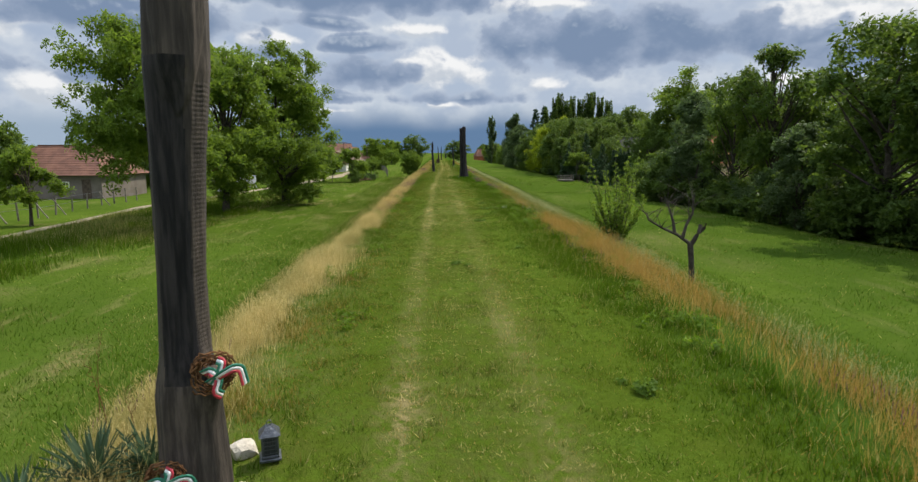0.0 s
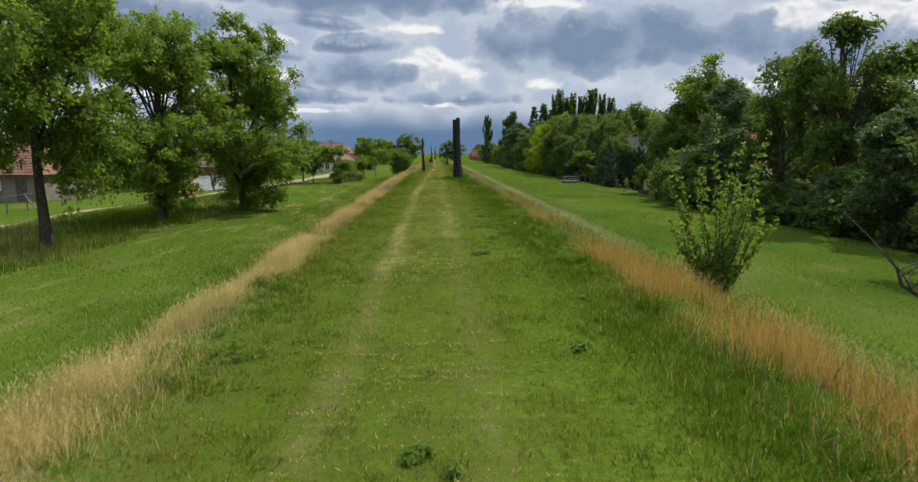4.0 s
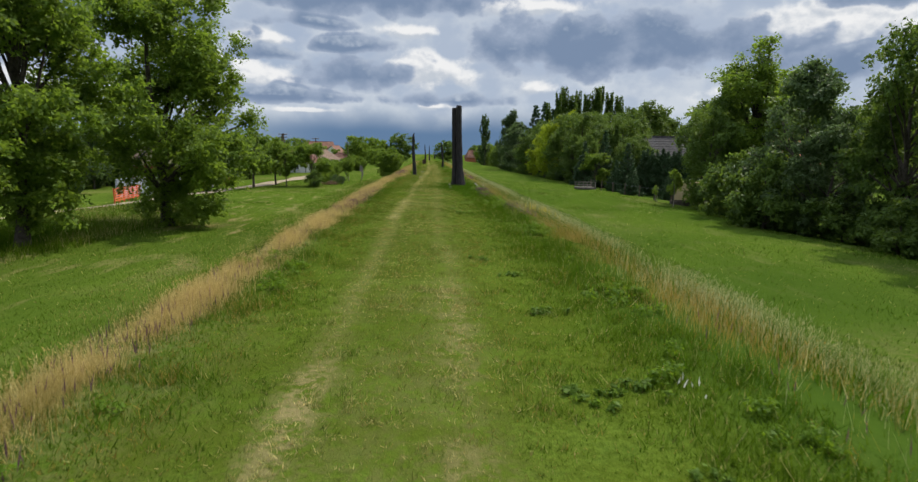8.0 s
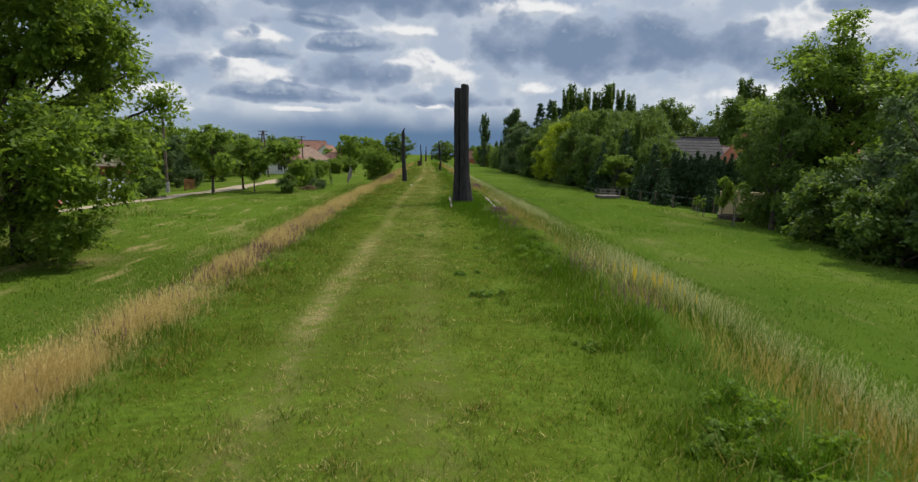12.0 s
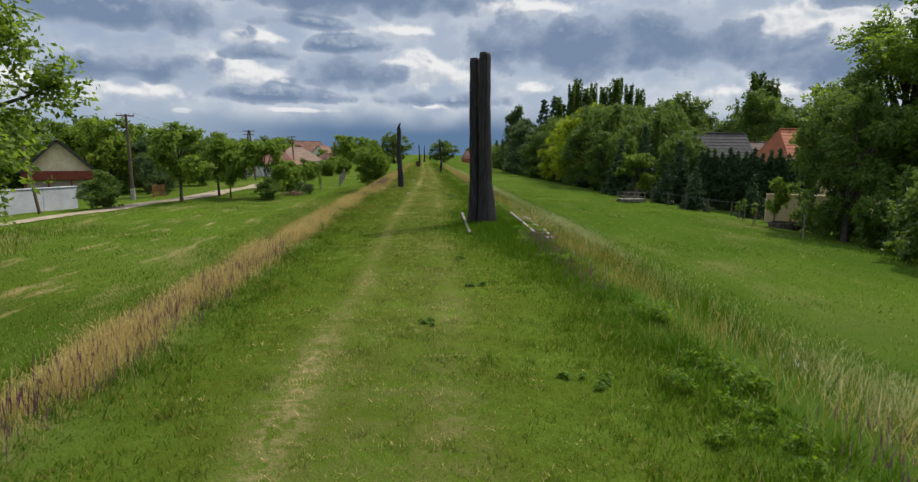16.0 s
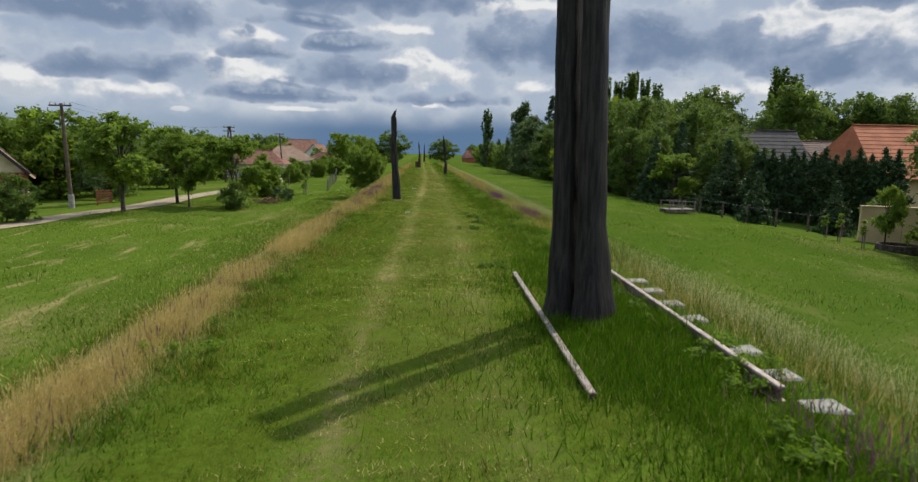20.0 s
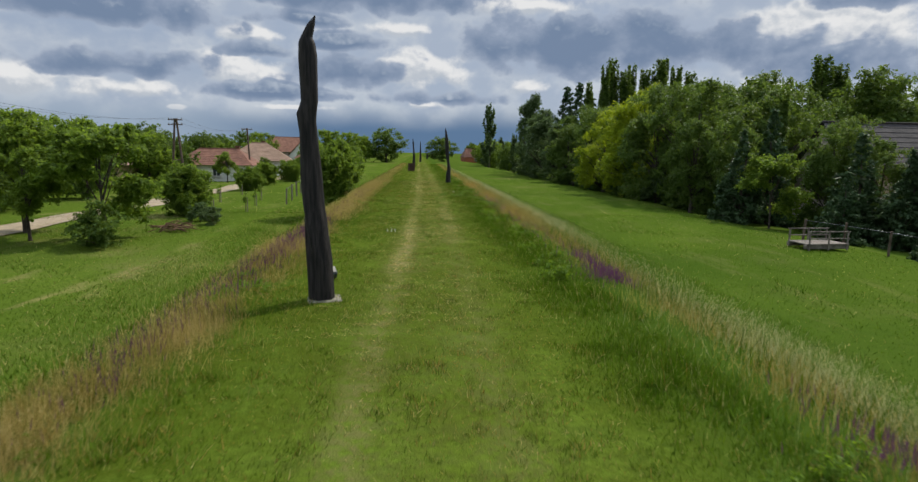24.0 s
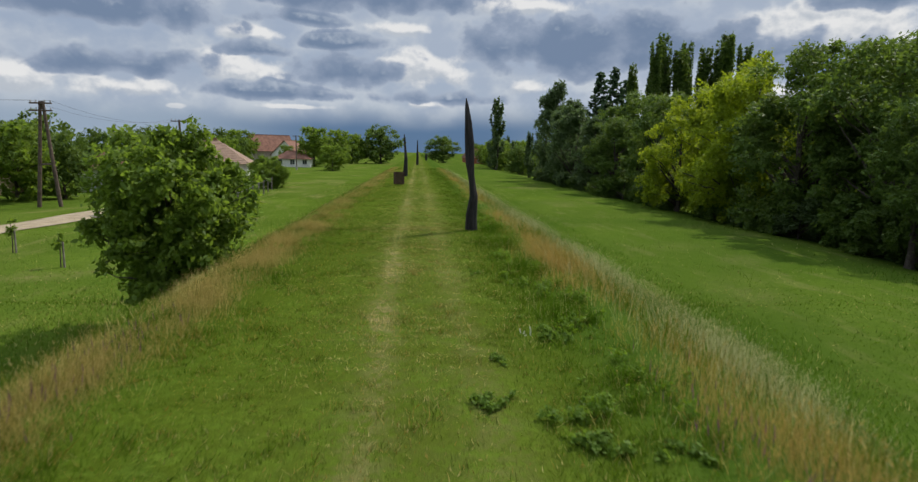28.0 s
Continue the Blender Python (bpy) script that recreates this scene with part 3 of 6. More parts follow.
    order = np.argsort(-(ends[:, 2] / h + 0.5 * r.random(len(ends)))) if form in ("round", "vase", "spray") else np.argsort(-np.linalg.norm(ends[:, :2], axis=1))
    tree = empty(name, 0, 0, 0)
    bv, bf = branchy(r, h, max(base, 0.4), trunk_r, ends[order], 0.03, limbs)
    part("trunk", mesh_of("trunk", bv, bf, [BARK], None, True), None, tree)
    squash, up = (0.62, 0.25) if form == "cone" else ((2.0, 0.2) if form in ("column", "plume") else (0.78, 0.5))
    lv, lf = leaf_cloud(r, ends, radii, leaves, size, squash, up, 0.7 if form in ("column", "plume") else 0.15)
    part("crown", mesh_of("crown", lv, lf, [mat]), None, tree)
    tree["made"] = h
    return tree


USED = set()


def plant(proto, label, x, y, h, spin=0.0, wide=1.0, category="tree", group=""):
    """Sets a tree of the prototype's kind, h metres tall, at x, y."""
    s = h / proto["made"]
    m = Matrix.LocRotScale((x, y, gz(x, y) - 0.05), Euler((0, 0, radians(spin))), (s * wide, s * wide, s))
    if proto.name not in USED:
        USED.add(proto.name)
        proto.matrix_basis = m
        ob = proto
    else:
        ob = copy_thing(proto, Matrix.LocRotScale(m.translation, m.to_quaternion(), None))
        ob.matrix_basis = m
    return tagged(ob, label, category, group)


walnut = make_tree("broadleaf_tree", 11, 12.5, 5.4, 1.4, 0.26, 430, 72000, 0.155, LEAF_MID, "spray", 22)
ash = make_tree("broadleaf_tree", 12, 12.0, 5.0, 0.9, 0.23, 480, 82000, 0.155, LEAF_MID, "spray", 20)
skirted = make_tree("broadleaf_tree", 13, 13.4, 4.3, 0.1, 0.24, 260, 84000, 0.15, LEAF_MID, "bush", 24)
dark_tree = make_tree("broadleaf_tree", 14, 12.0, 4.4, 0.4, 0.26, 190, 26000, 0.22, LEAF_DARK, "bush", 26)
airy_tree = make_tree("broadleaf_tree", 15, 13.0, 4.2, 2.5, 0.22, 140, 18000, 0.2, LEAF_DARK, "vase", 40)
grey_tree = make_tree("willow_tree", 16, 9.0, 3.2, 0.3, 0.18, 150, 20000, 0.18, LEAF_GREY, "bush", 20)
bright_tree = make_tree("broadleaf_tree", 17, 10.5, 4.2, 0.3, 0.25, 190, 28000, 0.2, LEAF_BRIGHT, "bush", 24)
maple = make_tree("broadleaf_tree", 29, 14.5, 5.2, 1.5, 0.3, 200, 38000, 0.2, LEAF_MID, "vase", 44)
bush = make_tree("bush", 18, 4.8, 2.4, 0.0, 0.1, 260, 42000, 0.14, LEAF_MID, "dome", 24)
loose_bush = make_tree("bush", 31, 5.0, 2.5, 0.25, 0.07, 170, 17000, 0.13, LEAF_MID, "spray", 14)
low_bush = make_tree("bush", 19, 3.0, 1.9, 0.0, 0.08, 90, 6200, 0.15, LEAF_DARK, "bush", 8)
grey_bush = make_tree("bush", 27, 3.2, 1.9, 0.0, 0.08, 90, 6200, 0.15, LEAF_GREY, "bush", 8)
orchard = make_tree("fruit_tree", 20, 4.6, 2.1, 0.9, 0.1, 100, 13000, 0.12, LEAF_MID, "round", 18)
poplar = make_tree("poplar", 21, 19.0, 1.5, 0.8, 0.2, 560, 18000, 0.23, LEAF_DARK, "plume", 10)
fir = make_tree("fir_tree", 22, 5.0, 1.5, 0.3, 0.12, 60, 9000, 0.16, NEEDLE, "cone", 20)
hedge_fir = make_tree("hedge_conifer", 23, 4.6, 0.72, 0.05, 0.08, 170, 13000, 0.09, NEEDLE, "column", 8)
far_tree = make_tree("distant_tree", 24, 9.0, 3.9, 0.0, 0.18, 150, 8000, 0.32, LEAF_DARK, "dome", 5)
far_green = make_tree("distant_tree", 25, 9.0, 3.7, 0.0, 0.18, 150, 8000, 0.32, LEAF_MID, "dome", 5)
back_tree = make_tree("distant_tree", 33, 14.0, 4.8, 0.0, 0.22, 190, 15000, 0.30, LEAF_DARK, "bush", 8)
far_poplar = make_tree("distant_poplar", 26, 14.0, 2.0, 0.4, 0.18, 240, 4000, 0.42, LEAF_GREY, "plume", 5)

# meadow on the houses' side
plant(walnut, "tall leafy tree with a forked trunk on the meadow", -16.0, 29.0, 12.6, 0, 0.84)
plant(ash, "leafy green tree with a bare dark trunk", -15.7, 38.3, 12.0, 40, 1.0)
plant(skirted, "dense tall tree with foliage down to the grass", -13.4, 45.6, 13.4, 20, 1.05)
plant(orchard, "young leafy tree beside the garden fence", -27.0, 35.0, 5.2, 30, 1.1)
plant(low_bush, "dark green bush on the meadow", -12.6, 11.0, 2.6, 0)
plant(orchard, "small fruit tree beside the dirt track", -18.3, 77.0, 5.9, 100, 1.1, "tree", "fruit trees by the track")
plant(orchard, "small fruit tree beside the dirt track", -17.6, 83.2, 5.4, 190, 1.05, "tree", "fruit trees by the track")
plant(orchard, "small fruit tree beside the dirt track", -15.8, 80.6, 3.8, 250, 0.9, "tree", "fruit trees by the track")
plant(loose_bush, "tall loose leafy bush on the meadow", -13.0, 81.0, 5.2, 60, 1.05, "bush")
plant(low_bush, "low dark bush among long grass on the meadow", -12.4, 79.4, 1.9, 20, 1.0, "bush")
plant(orchard, "small round leafy tree before the white house", -24.2, 131.0, 3.9, 15, 1.0)
plant(low_bush, "dark round bush before the hipped house", -22.6, 143.0, 3.0, 15, 1.0, "bush")
for x, y, h in ((-16.0, 112, 2.6), (-16.6, 120, 2.8), (-15.6, 128, 3.0), (-14.6, 138, 3.2), (-17.5, 146, 3.6)):
    plant(bush, "leafy bush beside the dirt track", x, y, h, 31 * y, 1.1, "bush", "bushes by the track")
for x, y, h in ((-24.0, 86.5, 5.2), (-27.0, 90.5, 6.0), (-36.5, 80.5, 6.6), (-33.0, 71.5, 6.0), (-37.0, 75.0, 7.0)):
    plant(grey_tree, "grey-green leafy tree in the cottage garden", x, y, h, 57 * y, 0.9, "tree", "cottage garden trees")
plant(low_bush, "round grey-green garden bush", -22.2, 73.6, 2.7, 30, 1.0, "bush")
plant(bush, "dense round leafy bush at the foot of the bank", -4.85, 90.2, 4.3, 0, 0.86, "bush")
plant(bush, "small round leafy bush on the meadow", -13.4, 90.5, 3.4, 140, 0.95, "bush")

# wood and gardens on the other side
plant(dark_tree, "tall dark broadleaf tree at the wood's edge", 23.8, 19.0, 13.6)
plant(dark_tree, "tall dark broadleaf tree at the wood's edge", 22.2, 25.5, 12.0, 80)
plant(airy_tree, "tall airy tree with thin foliage and visible limbs", 25.5, 31.0, 13.4)
plant(airy_tree, "tall airy tree with thin foliage and visible limbs", 22.5, 36.4, 12.6, 150, 0.95)
plant(dark_tree, "dark broadleaf tree at the wood's edge", 22.6, 41.7, 11.2, 100, 0.72)
plant(grey_tree, "grey-green willow at the wood's edge", 20.6, 44.2, 6.2)
plant(grey_tree, "grey-green willow at the wood's edge", 22.6, 48.7, 10.6, 120, 0.85)
plant(maple, "broad maple with a sunlit upper crown", 28.0, 64.0, 14.8, 0, 1.2)
plant(dark_tree, "dark broadleaf tree below the maple", 22.8, 61.5, 8.5, 33, 0.85)
plant(dark_tree, "dark broadleaf tree beside the maple", 25.5, 65.0, 10.5, 133, 0.85)
plant(low_bush, "dark shrub in the shade of the trees", 18.8, 46.5, 4.2, 10, 0.9, "bush")
plant(low_bush, "dark shrub in the shade of the trees", 20.4, 52.8, 4.6, 70, 0.9, "bush")
plant(low_bush, "dark shrub in the shade of the trees", 22.5, 57.0, 4.0, 200, 0.9, "bush")
plant(dark_tree, "dark broadleaf tree behind the wood's edge", 29.0, 41.0, 11.5, 250)
plant(dark_tree, "dark broadleaf tree behind the wood's edge", 31.0, 51.0, 11.0, 310)
plant(dark_tree, "dark broadleaf tree behind the wood's edge", 31.5, 24.0, 13.0, 200)
plant(grey_tree, "grey-green willow at the wood's edge", 20.5, 30.0, 6.5, 60, 1.0)
r = np.random.default_rng(41)
for i in range(26):
    y = 16 + i * 1.72 + r.uniform(-0.5, 0.5)
    x = np.interp(y, [16, 26, 36, 46, 58], [24.2, 22.6, 20.8, 19.6, 22.6]) + r.uniform(-0.6, 1.8)
    plant((low_bush, low_bush, grey_bush)[i % 3], "dark shrub at the foot of the wood's edge", x, y, r.uniform(2.0, 3.8), r.uniform(0, 360), 1.1, "bush", "wood edge shrubs")
for i in range(40):
    y = 97 + i * 2.1 + r.uniform(-0.6, 0.6)
    x = np.interp(y, [97, 108, 125, 140, 175], [23.0, 22.2, 22.4, 21.0, 20.6]) + r.uniform(-0.6, 2.4)
    plant((low_bush, low_bush, grey_bush)[i % 3], "dark shrub at the foot of the wood's edge", x, y, 1.6 + 2.8 * r.random() ** 1.6, r.uniform(0, 360), 1.2, "bush", "wood edge shrubs")
for i, (x, y, h) in enumerate([(25.6 + 0.38 * k, 87.0 - 0.64 * k, 5.4 + 0.25 * math.sin(k * 2.3)) for k in range(3, 16)]):
    plant(hedge_fir, "dense dark thuja of the garden hedge", x, y, h, 47 * i, 1.15, "conifer", "garden hedge")
plant(fir, "dark young fir on the garden lawn", 23.2, 85.8, 3.9, 0, 1.0, "conifer")
plant(fir, "dark young fir on the garden lawn", 22.8, 79.0, 3.6, 60, 1.1, "conifer")
plant(fir, "tall dark fir at the garden's edge", 21.0, 92.5, 6.0, 120, 1.0, "conifer")
plant(fir, "dark young fir on the garden lawn", 25.5, 75.0, 3.4, 200, 1.1, "conifer")
plant(fir, "tall dark fir at the garden's edge", 24.5, 95.0, 8.0, 10, 0.9, "conifer")
plant(orchard, "thin young fruit tree on the garden lawn", 22.6, 67.5, 3.2, 200, 0.7)
plant(poplar, "tall dark column-shaped tree by the garden", 27.0, 98.0, 9.5, 0, 1.0)
plant(dark_tree, "dark broadleaf tree beside the garden hedge", 22.5, 96.5, 7.5, 20, 0.8)
plant(dark_tree, "dark broadleaf tree behind the garden hedge", 28.5, 93.0, 8.0, 140, 0.8)
plant(loose_bush, "small bright leafy tree at the lawn's edge", 22.0, 90.5, 5.0, 10, 1.0)
plant(dark_tree, "dark broadleaf tree before the grey-roofed house", 26.6, 91.5, 7.4, 210, 0.8)
plant(dark_tree, "dark broadleaf tree before the grey-roofed house", 28.6, 90.0, 6.4, 320, 0.8)
plant(fir, "dark fir beside the garden hedge", 25.2, 87.6, 6.2, 30, 1.1, "conifer")
plant(fir, "dark fir beside the garden hedge", 26.4, 85.4, 5.4, 75, 1.1, "conifer")
plant(low_bush, "bright leafy bush beside the tan wall", 27.6, 73.6, 3.0, 120, 0.9, "bush")
# the second wood
for i, (x, y, h, k) in enumerate([(21.5, 100.0, 7.5, 0), (23.5, 104.0, 11.2, 0), (22.6, 109.5, 11.5, 0), (26.0, 108.0, 12.0, 0), (22.8, 115.5, 11.2, 1),
                                  (25.5, 120.0, 12.8, 1), (22.0, 123.5, 9.5, 1), (23.5, 131.0, 11.0, 0), (21.5, 138.0, 9.0, 0), (25.0, 141.0, 12.5, 0),
                                  (21.5, 147.0, 9.5, 2), (21.0, 153.0, 11.0, 2), (22.4, 160.0, 13.0, 2), (30.0, 115.0, 12.5, 0), (29.5, 102.0, 11.0, 0)]):
    proto, text = ((dark_tree, "dark broadleaf tree of the meadow wood"), (bright_tree, "bright yellow-green leafy tree of the meadow wood"), (grey_tree, "grey-green willow of the meadow wood"))[k]
    plant(proto, text, x, y, h, 67 * i, 0.95, "tree", "meadow wood")
for i, (x, y, h) in enumerate([(30.0, 150.0, 18.6), (31.8, 152.0, 20.0), (33.6, 150.5, 18.0), (35.4, 153.0, 19.4), (37.0, 151.0, 18.4), (38.8, 150.0, 19.8), (40.6, 152.5, 20.4), (42.4, 151.5, 19.0), (44.2, 150.0, 18.0), (28.4, 153.0, 16.5)]):
    plant(poplar, "tall slim poplar standing in a row", x, y, h, 50 * i, 1.0 + 0.25 * (i % 3), "tree", "row of poplars")
plant(poplar, "tall poplar far behind the gardens", 80.0, 169.0, 24.5, 20, 1.9)
plant(poplar, "tall poplar far behind the gardens", 84.0, 169.0, 23.0, 90, 1.9)
plant(far_poplar, "tall slim dark poplar at the end of the wood", 20.2, 225.0, 18.0, 0, 1.1)
plant(grey_tree, "slim pale-green birch behind the wood", 21.8, 167.0, 16.5, 40, 0.58)
plant(grey_tree, "slim pale-green birch behind the wood", 23.6, 178.0, 15.0, 160, 0.55)
plant(fir, "tall dark pine behind the wood", 27.2, 163.0, 17.0, 0, 1.0, "conifer")
plant(fir, "tall dark pine behind the wood", 30.0, 165.0, 18.0, 90, 1.0, "conifer")
plant(fir, "tall dark pine behind the wood", 32.6, 167.0, 16.5, 30, 1.0, "conifer")
for i, (x, y, h) in enumerate([(-31, 92, 8.0), (-36, 96, 8.5), (-28.5, 97, 6.5), (-33, 104, 7.5), (-41, 90, 9), (-27.5, 106, 6.0), (-32, 113, 7.5), (-38, 109, 8.0), (-45, 101, 9.0),
                               (-30.5, 124, 6.5), (-34, 119, 7.0), (-29.0, 127.5, 6.0), (-33.5, 133, 6.0), (-41, 80, 8.5), (-37, 84, 7.5), (-48, 86, 9.5)]):
    plant((far_green, bush, far_tree)[i % 3], "leafy tree in the village gardens", x, y, h * (1.15, 0.95, 1.1)[i % 3], 73 * i, (1.0, 1.0, 0.9)[i % 3], "tree", "village garden trees")
for i, (x, y, h) in enumerate([(-37, 98, 7.8), (-33.5, 101, 7.2), (-40.5, 103, 8.2)]):
    plant(fir, "tall dark spruce behind the cottage", x, y, h, 90 * i, 0.8, "conifer", "village spruces")
r = np.random.default_rng(44)
for i in range(26):
    x, y = 36 + 2.6 * i + r.uniform(-1, 1), 118 + 0.35 * i + r.uniform(-8, 14)
    plant(back_tree, "tall dark green tree behind the gardens", x, y, r.uniform(12.0, 15.5), r.uniform(0, 360), 1.0, "tree", "distant trees")
# distant trees along both sides
r = np.random.default_rng(40)
for i in range(40):
    x, y = r.uniform(19, 27), r.uniform(175, 420)
    plant((far_green, far_tree, far_poplar)[i % 3], "distant tree along the old railway bank", x + 0.04 * (y - 175), y, r.uniform(7, 11), r.uniform(0, 360), 1.0, "tree", "distant trees")
for i in range(40):
    x, y = r.uniform(34, 95), r.uniform(95, 190)
    plant((back_tree, far_tree)[i % 2], "distant tree behind the gardens", x, y, r.uniform(7, 12), r.uniform(0, 360), 1.0, "tree", "distant trees")
for i in range(48):
    x, y = r.uniform(-85, -34), r.uniform(88, 240)
    plant((far_green, far_tree)[i % 2], "distant tree among the village houses", x, y, r.uniform(5, 9), r.uniform(0, 360), 1.0, "tree", "distant trees")
for i in range(40):
    x, y = r.uniform(-85, -20), r.uniform(240, 480)
    plant((far_green, far_tree)[i % 2], "distant tree beyond the village", x, y, r.uniform(7, 12), r.uniform(0, 360), 1.0, "tree", "distant trees")
for i in range(16):
    x, y = r.uniform(-110, -46), r.uniform(55, 90)
    plant((far_green, far_tree)[i % 2], "tall tree behind the village house", x, y, r.uniform(8, 12), r.uniform(0, 360), 1.0, "tree", "trees behind the house")
plant(far_tree, "dark round tree at the end of the bank", 9.5, 300.0, 11.5, 0, 1.5)
plant(far_green, "round leafy bush on the far meadow", -16.0, 190.0, 6.0, 0, 1.2)
plant(far_tree, "dark round tree on the far meadow", -11.5, 262.0, 13.5, 50, 1.3)
plant(far_green, "tall leafy tree on the far meadow", -27.0, 232.0, 12.5, 90, 1.0)


# ---- carved posts ----
def loft(sections, sides=28, shape=None, per_metre=22):
    """Verts and quads through rings: z, cx, cy, rx, ry, twist in degrees. shape(angle, height share) scales the radius."""
    S = np.array(sections, float)
    z = np.linspace(S[0, 0], S[-1, 0], max(40, int((S[-1, 0] - S[0, 0]) * per_metre)))
    cols = [np.interp(z, S[:, 0], S[:, i]) for i in range(1, 6)]
    a = np.linspace(0, 2 * np.pi, sides, endpoint=False)
    k = (z - z[0]) / (z[-1] - z[0])
    rad = np.ones((len(z), sides)) if shape is None else shape(a[None, :], k[:, None], z[:, None])
    lx, ly = np.cos(a)[None] * rad * cols[2][:, None], np.sin(a)[None] * rad * cols[3][:, None]
    tw = np.radians(cols[4])[:, None]
    xx = cols[0][:, None] + lx * np.cos(tw) - ly * np.sin(tw)
    yy = cols[1][:, None] + lx * np.sin(tw) + ly * np.cos(tw)
    v = np.stack([xx, yy, np.repeat(z[:, None], sides, 1)], -1).reshape(-1, 3)
    n = len(z)
    i, j = np.meshgrid(np.arange(n - 1), np.arange(sides), indexing="ij")
    jn = (j + 1) % sides
    q = np.stack([i * sides + j, i * sides + jn, (i + 1) * sides + jn, (i + 1) * sides + j], -1).reshape(-1, 4)
    v = np.concatenate([v, [[cols[0][0], cols[1][0], z[0]], [cols[0][-1], cols[1][-1], z[-1] + 0.01]]])
    c0, c1 = len(v) - 2, len(v) - 1
    js = np.arange(0, sides, 2)
    low = np.stack([np.full(len(js), c0), (js + 2) % sides, js + 1, js], -1)
    top = np.stack([np.full(len(js), c1), (n - 1) * sides + js, (n - 1) * sides + js + 1, (n - 1) * sides + (js + 2) % sides], -1)
    return v, np.concatenate([q, low, top])


def carved(name, label, x, y, pieces, mat, category="sculpture"):
    v, f = joined(pieces)
    ob = new(name, mesh_of(name, v, f, [mat], None, True))
    ob.matrix_basis = pose(x, y, gz(x, y))
    return tagged(ob, label, category)


# folded double slab with a slit of light
def slab(a, k, z):
    r = 1.0 / np.power(np.abs(np.cos(a)) ** 5 + np.abs(np.sin(a)) ** 5, 0.2)
    return r * (1 + 0.05 * np.sin(a * 3 + z * 0.6) + 0.02 * np.sin(z * 9 + a * 2))


def half_slab(sign, rows):
    """One slab: height, way across, half thickness, half depth; the pair stands turned towards the sun."""
    a = radians(-41)
    out = []
    for z, d, rx, ry in rows:
        cx = float(np.interp(z, [0, 2, 4.6], [0.03, -0.07, -0.10]))
        out.append((z, cx + sign * d * math.cos(a), sign * d * math.sin(a), rx, ry, -41))
    return loft(out, 28, slab)


left = half_slab(-1, [(-0.3, 0.19, 0.21, 0.33), (0.35, 0.165, 0.16, 0.245), (1.1, 0.15, 0.116, 0.18), (3.0, 0.148, 0.106, 0.155), (4.12, 0.15, 0.100, 0.15), (4.24, 0.15, 0.092, 0.14)])
right = half_slab(1, [(-0.3, 0.19, 0.21, 0.33), (0.35, 0.165, 0.16, 0.245), (1.1, 0.15, 0.116, 0.18), (3.0, 0.148, 0.106, 0.155), (4.2, 0.15, 0.102, 0.15), (4.32, 0.15, 0.098, 0.145), (4.36, 0.148, 0.085, 0.13)])
carved("carved_post", "tall black charred timber sculpture of two folded slabs", 1.60, 47.2, [left, right], CHARRED)


def blade_shape(a, k, z):
    return (1 + 0.16 * np.cos(2 * a)) * (1 + 0.06 * np.sin(3 * a + z * 3)) - 0.22 * np.exp(-((np.mod(a - 1.0, 6.2832) - 3.14) / 0.35) ** 2)


def twist_shape(a, k, z):
    edge = 0.12 * np.exp(-(turn_off(a, 5.6 - 1.5 * z) / 0.3) ** 2) - 0.10 * np.exp(-(turn_off(a, 5.1 - 1.5 * z) / 0.25) ** 2)
    return 1 + edge * np.clip(z * 1.4, 0, 1) * np.clip((2.9 - z) * 2, 0, 1) + 0.03 * np.sin(a * 7 + z * 2)


def turn_off(a, b):
    return np.mod(a - b + np.pi, 2 * np.pi) - np.pi


carved("carved_post", "black twisted timber blade with a hooked tip", -1.16, 63.42, [loft([
    (-0.3, 0.02, 0, 0.165, 0.15, 0), (0.0, 0.02, 0, 0.162, 0.15, 0), (0.53, 0.0, 0, 0.158, 0.145, 0), (0.93, -0.03, 0, 0.142, 0.13, 0), (1.2, -0.05, 0, 0.128, 0.115, 0), (1.64, -0.07, 0, 0.122, 0.105, 0),
    (2.09, -0.10, 0, 0.107, 0.095, 0), (2.22, -0.115, 0, 0.11, 0.095, 0), (2.31, -0.118, 0, 0.12, 0.09, 0), (2.38, -0.10, 0, 0.108, 0.09, 0), (2.46, -0.08, 0, 0.1, 0.085, 0), (2.97, -0.092, 0, 0.111, 0.08, 0),
    (3.14, -0.10, 0, 0.096, 0.07, 0), (3.19, -0.105, 0, 0.072, 0.06, 0), (3.35, -0.045, 0, 0.045, 0.04, 0), (3.44, 0.0, 0, 0.01, 0.01, 0)], 40, twist_shape, 40)], CHARRED)
carved("carved_post", "slender black wavy timber flame rising to a point", 1.9, 92.2, [loft([
    (-0.3, 0.0, 0, 0.15, 0.13, 0), (0.4, -0.02, 0, 0.13, 0.12, 20), (0.9, 0.03, 0, 0.125, 0.11, 60), (1.3, -0.02, 0, 0.10, 0.1, 90), (1.7, -0.08, 0, 0.12, 0.1, 120),
    (2.3, -0.11, 0, 0.105, 0.09, 160), (2.8, -0.15, 0, 0.08, 0.07, 190), (3.2, -0.2, 0, 0.045, 0.04, 210), (3.38, -0.22, 0, 0.01, 0.01, 220)], 24, blade_shape)], CHARRED)
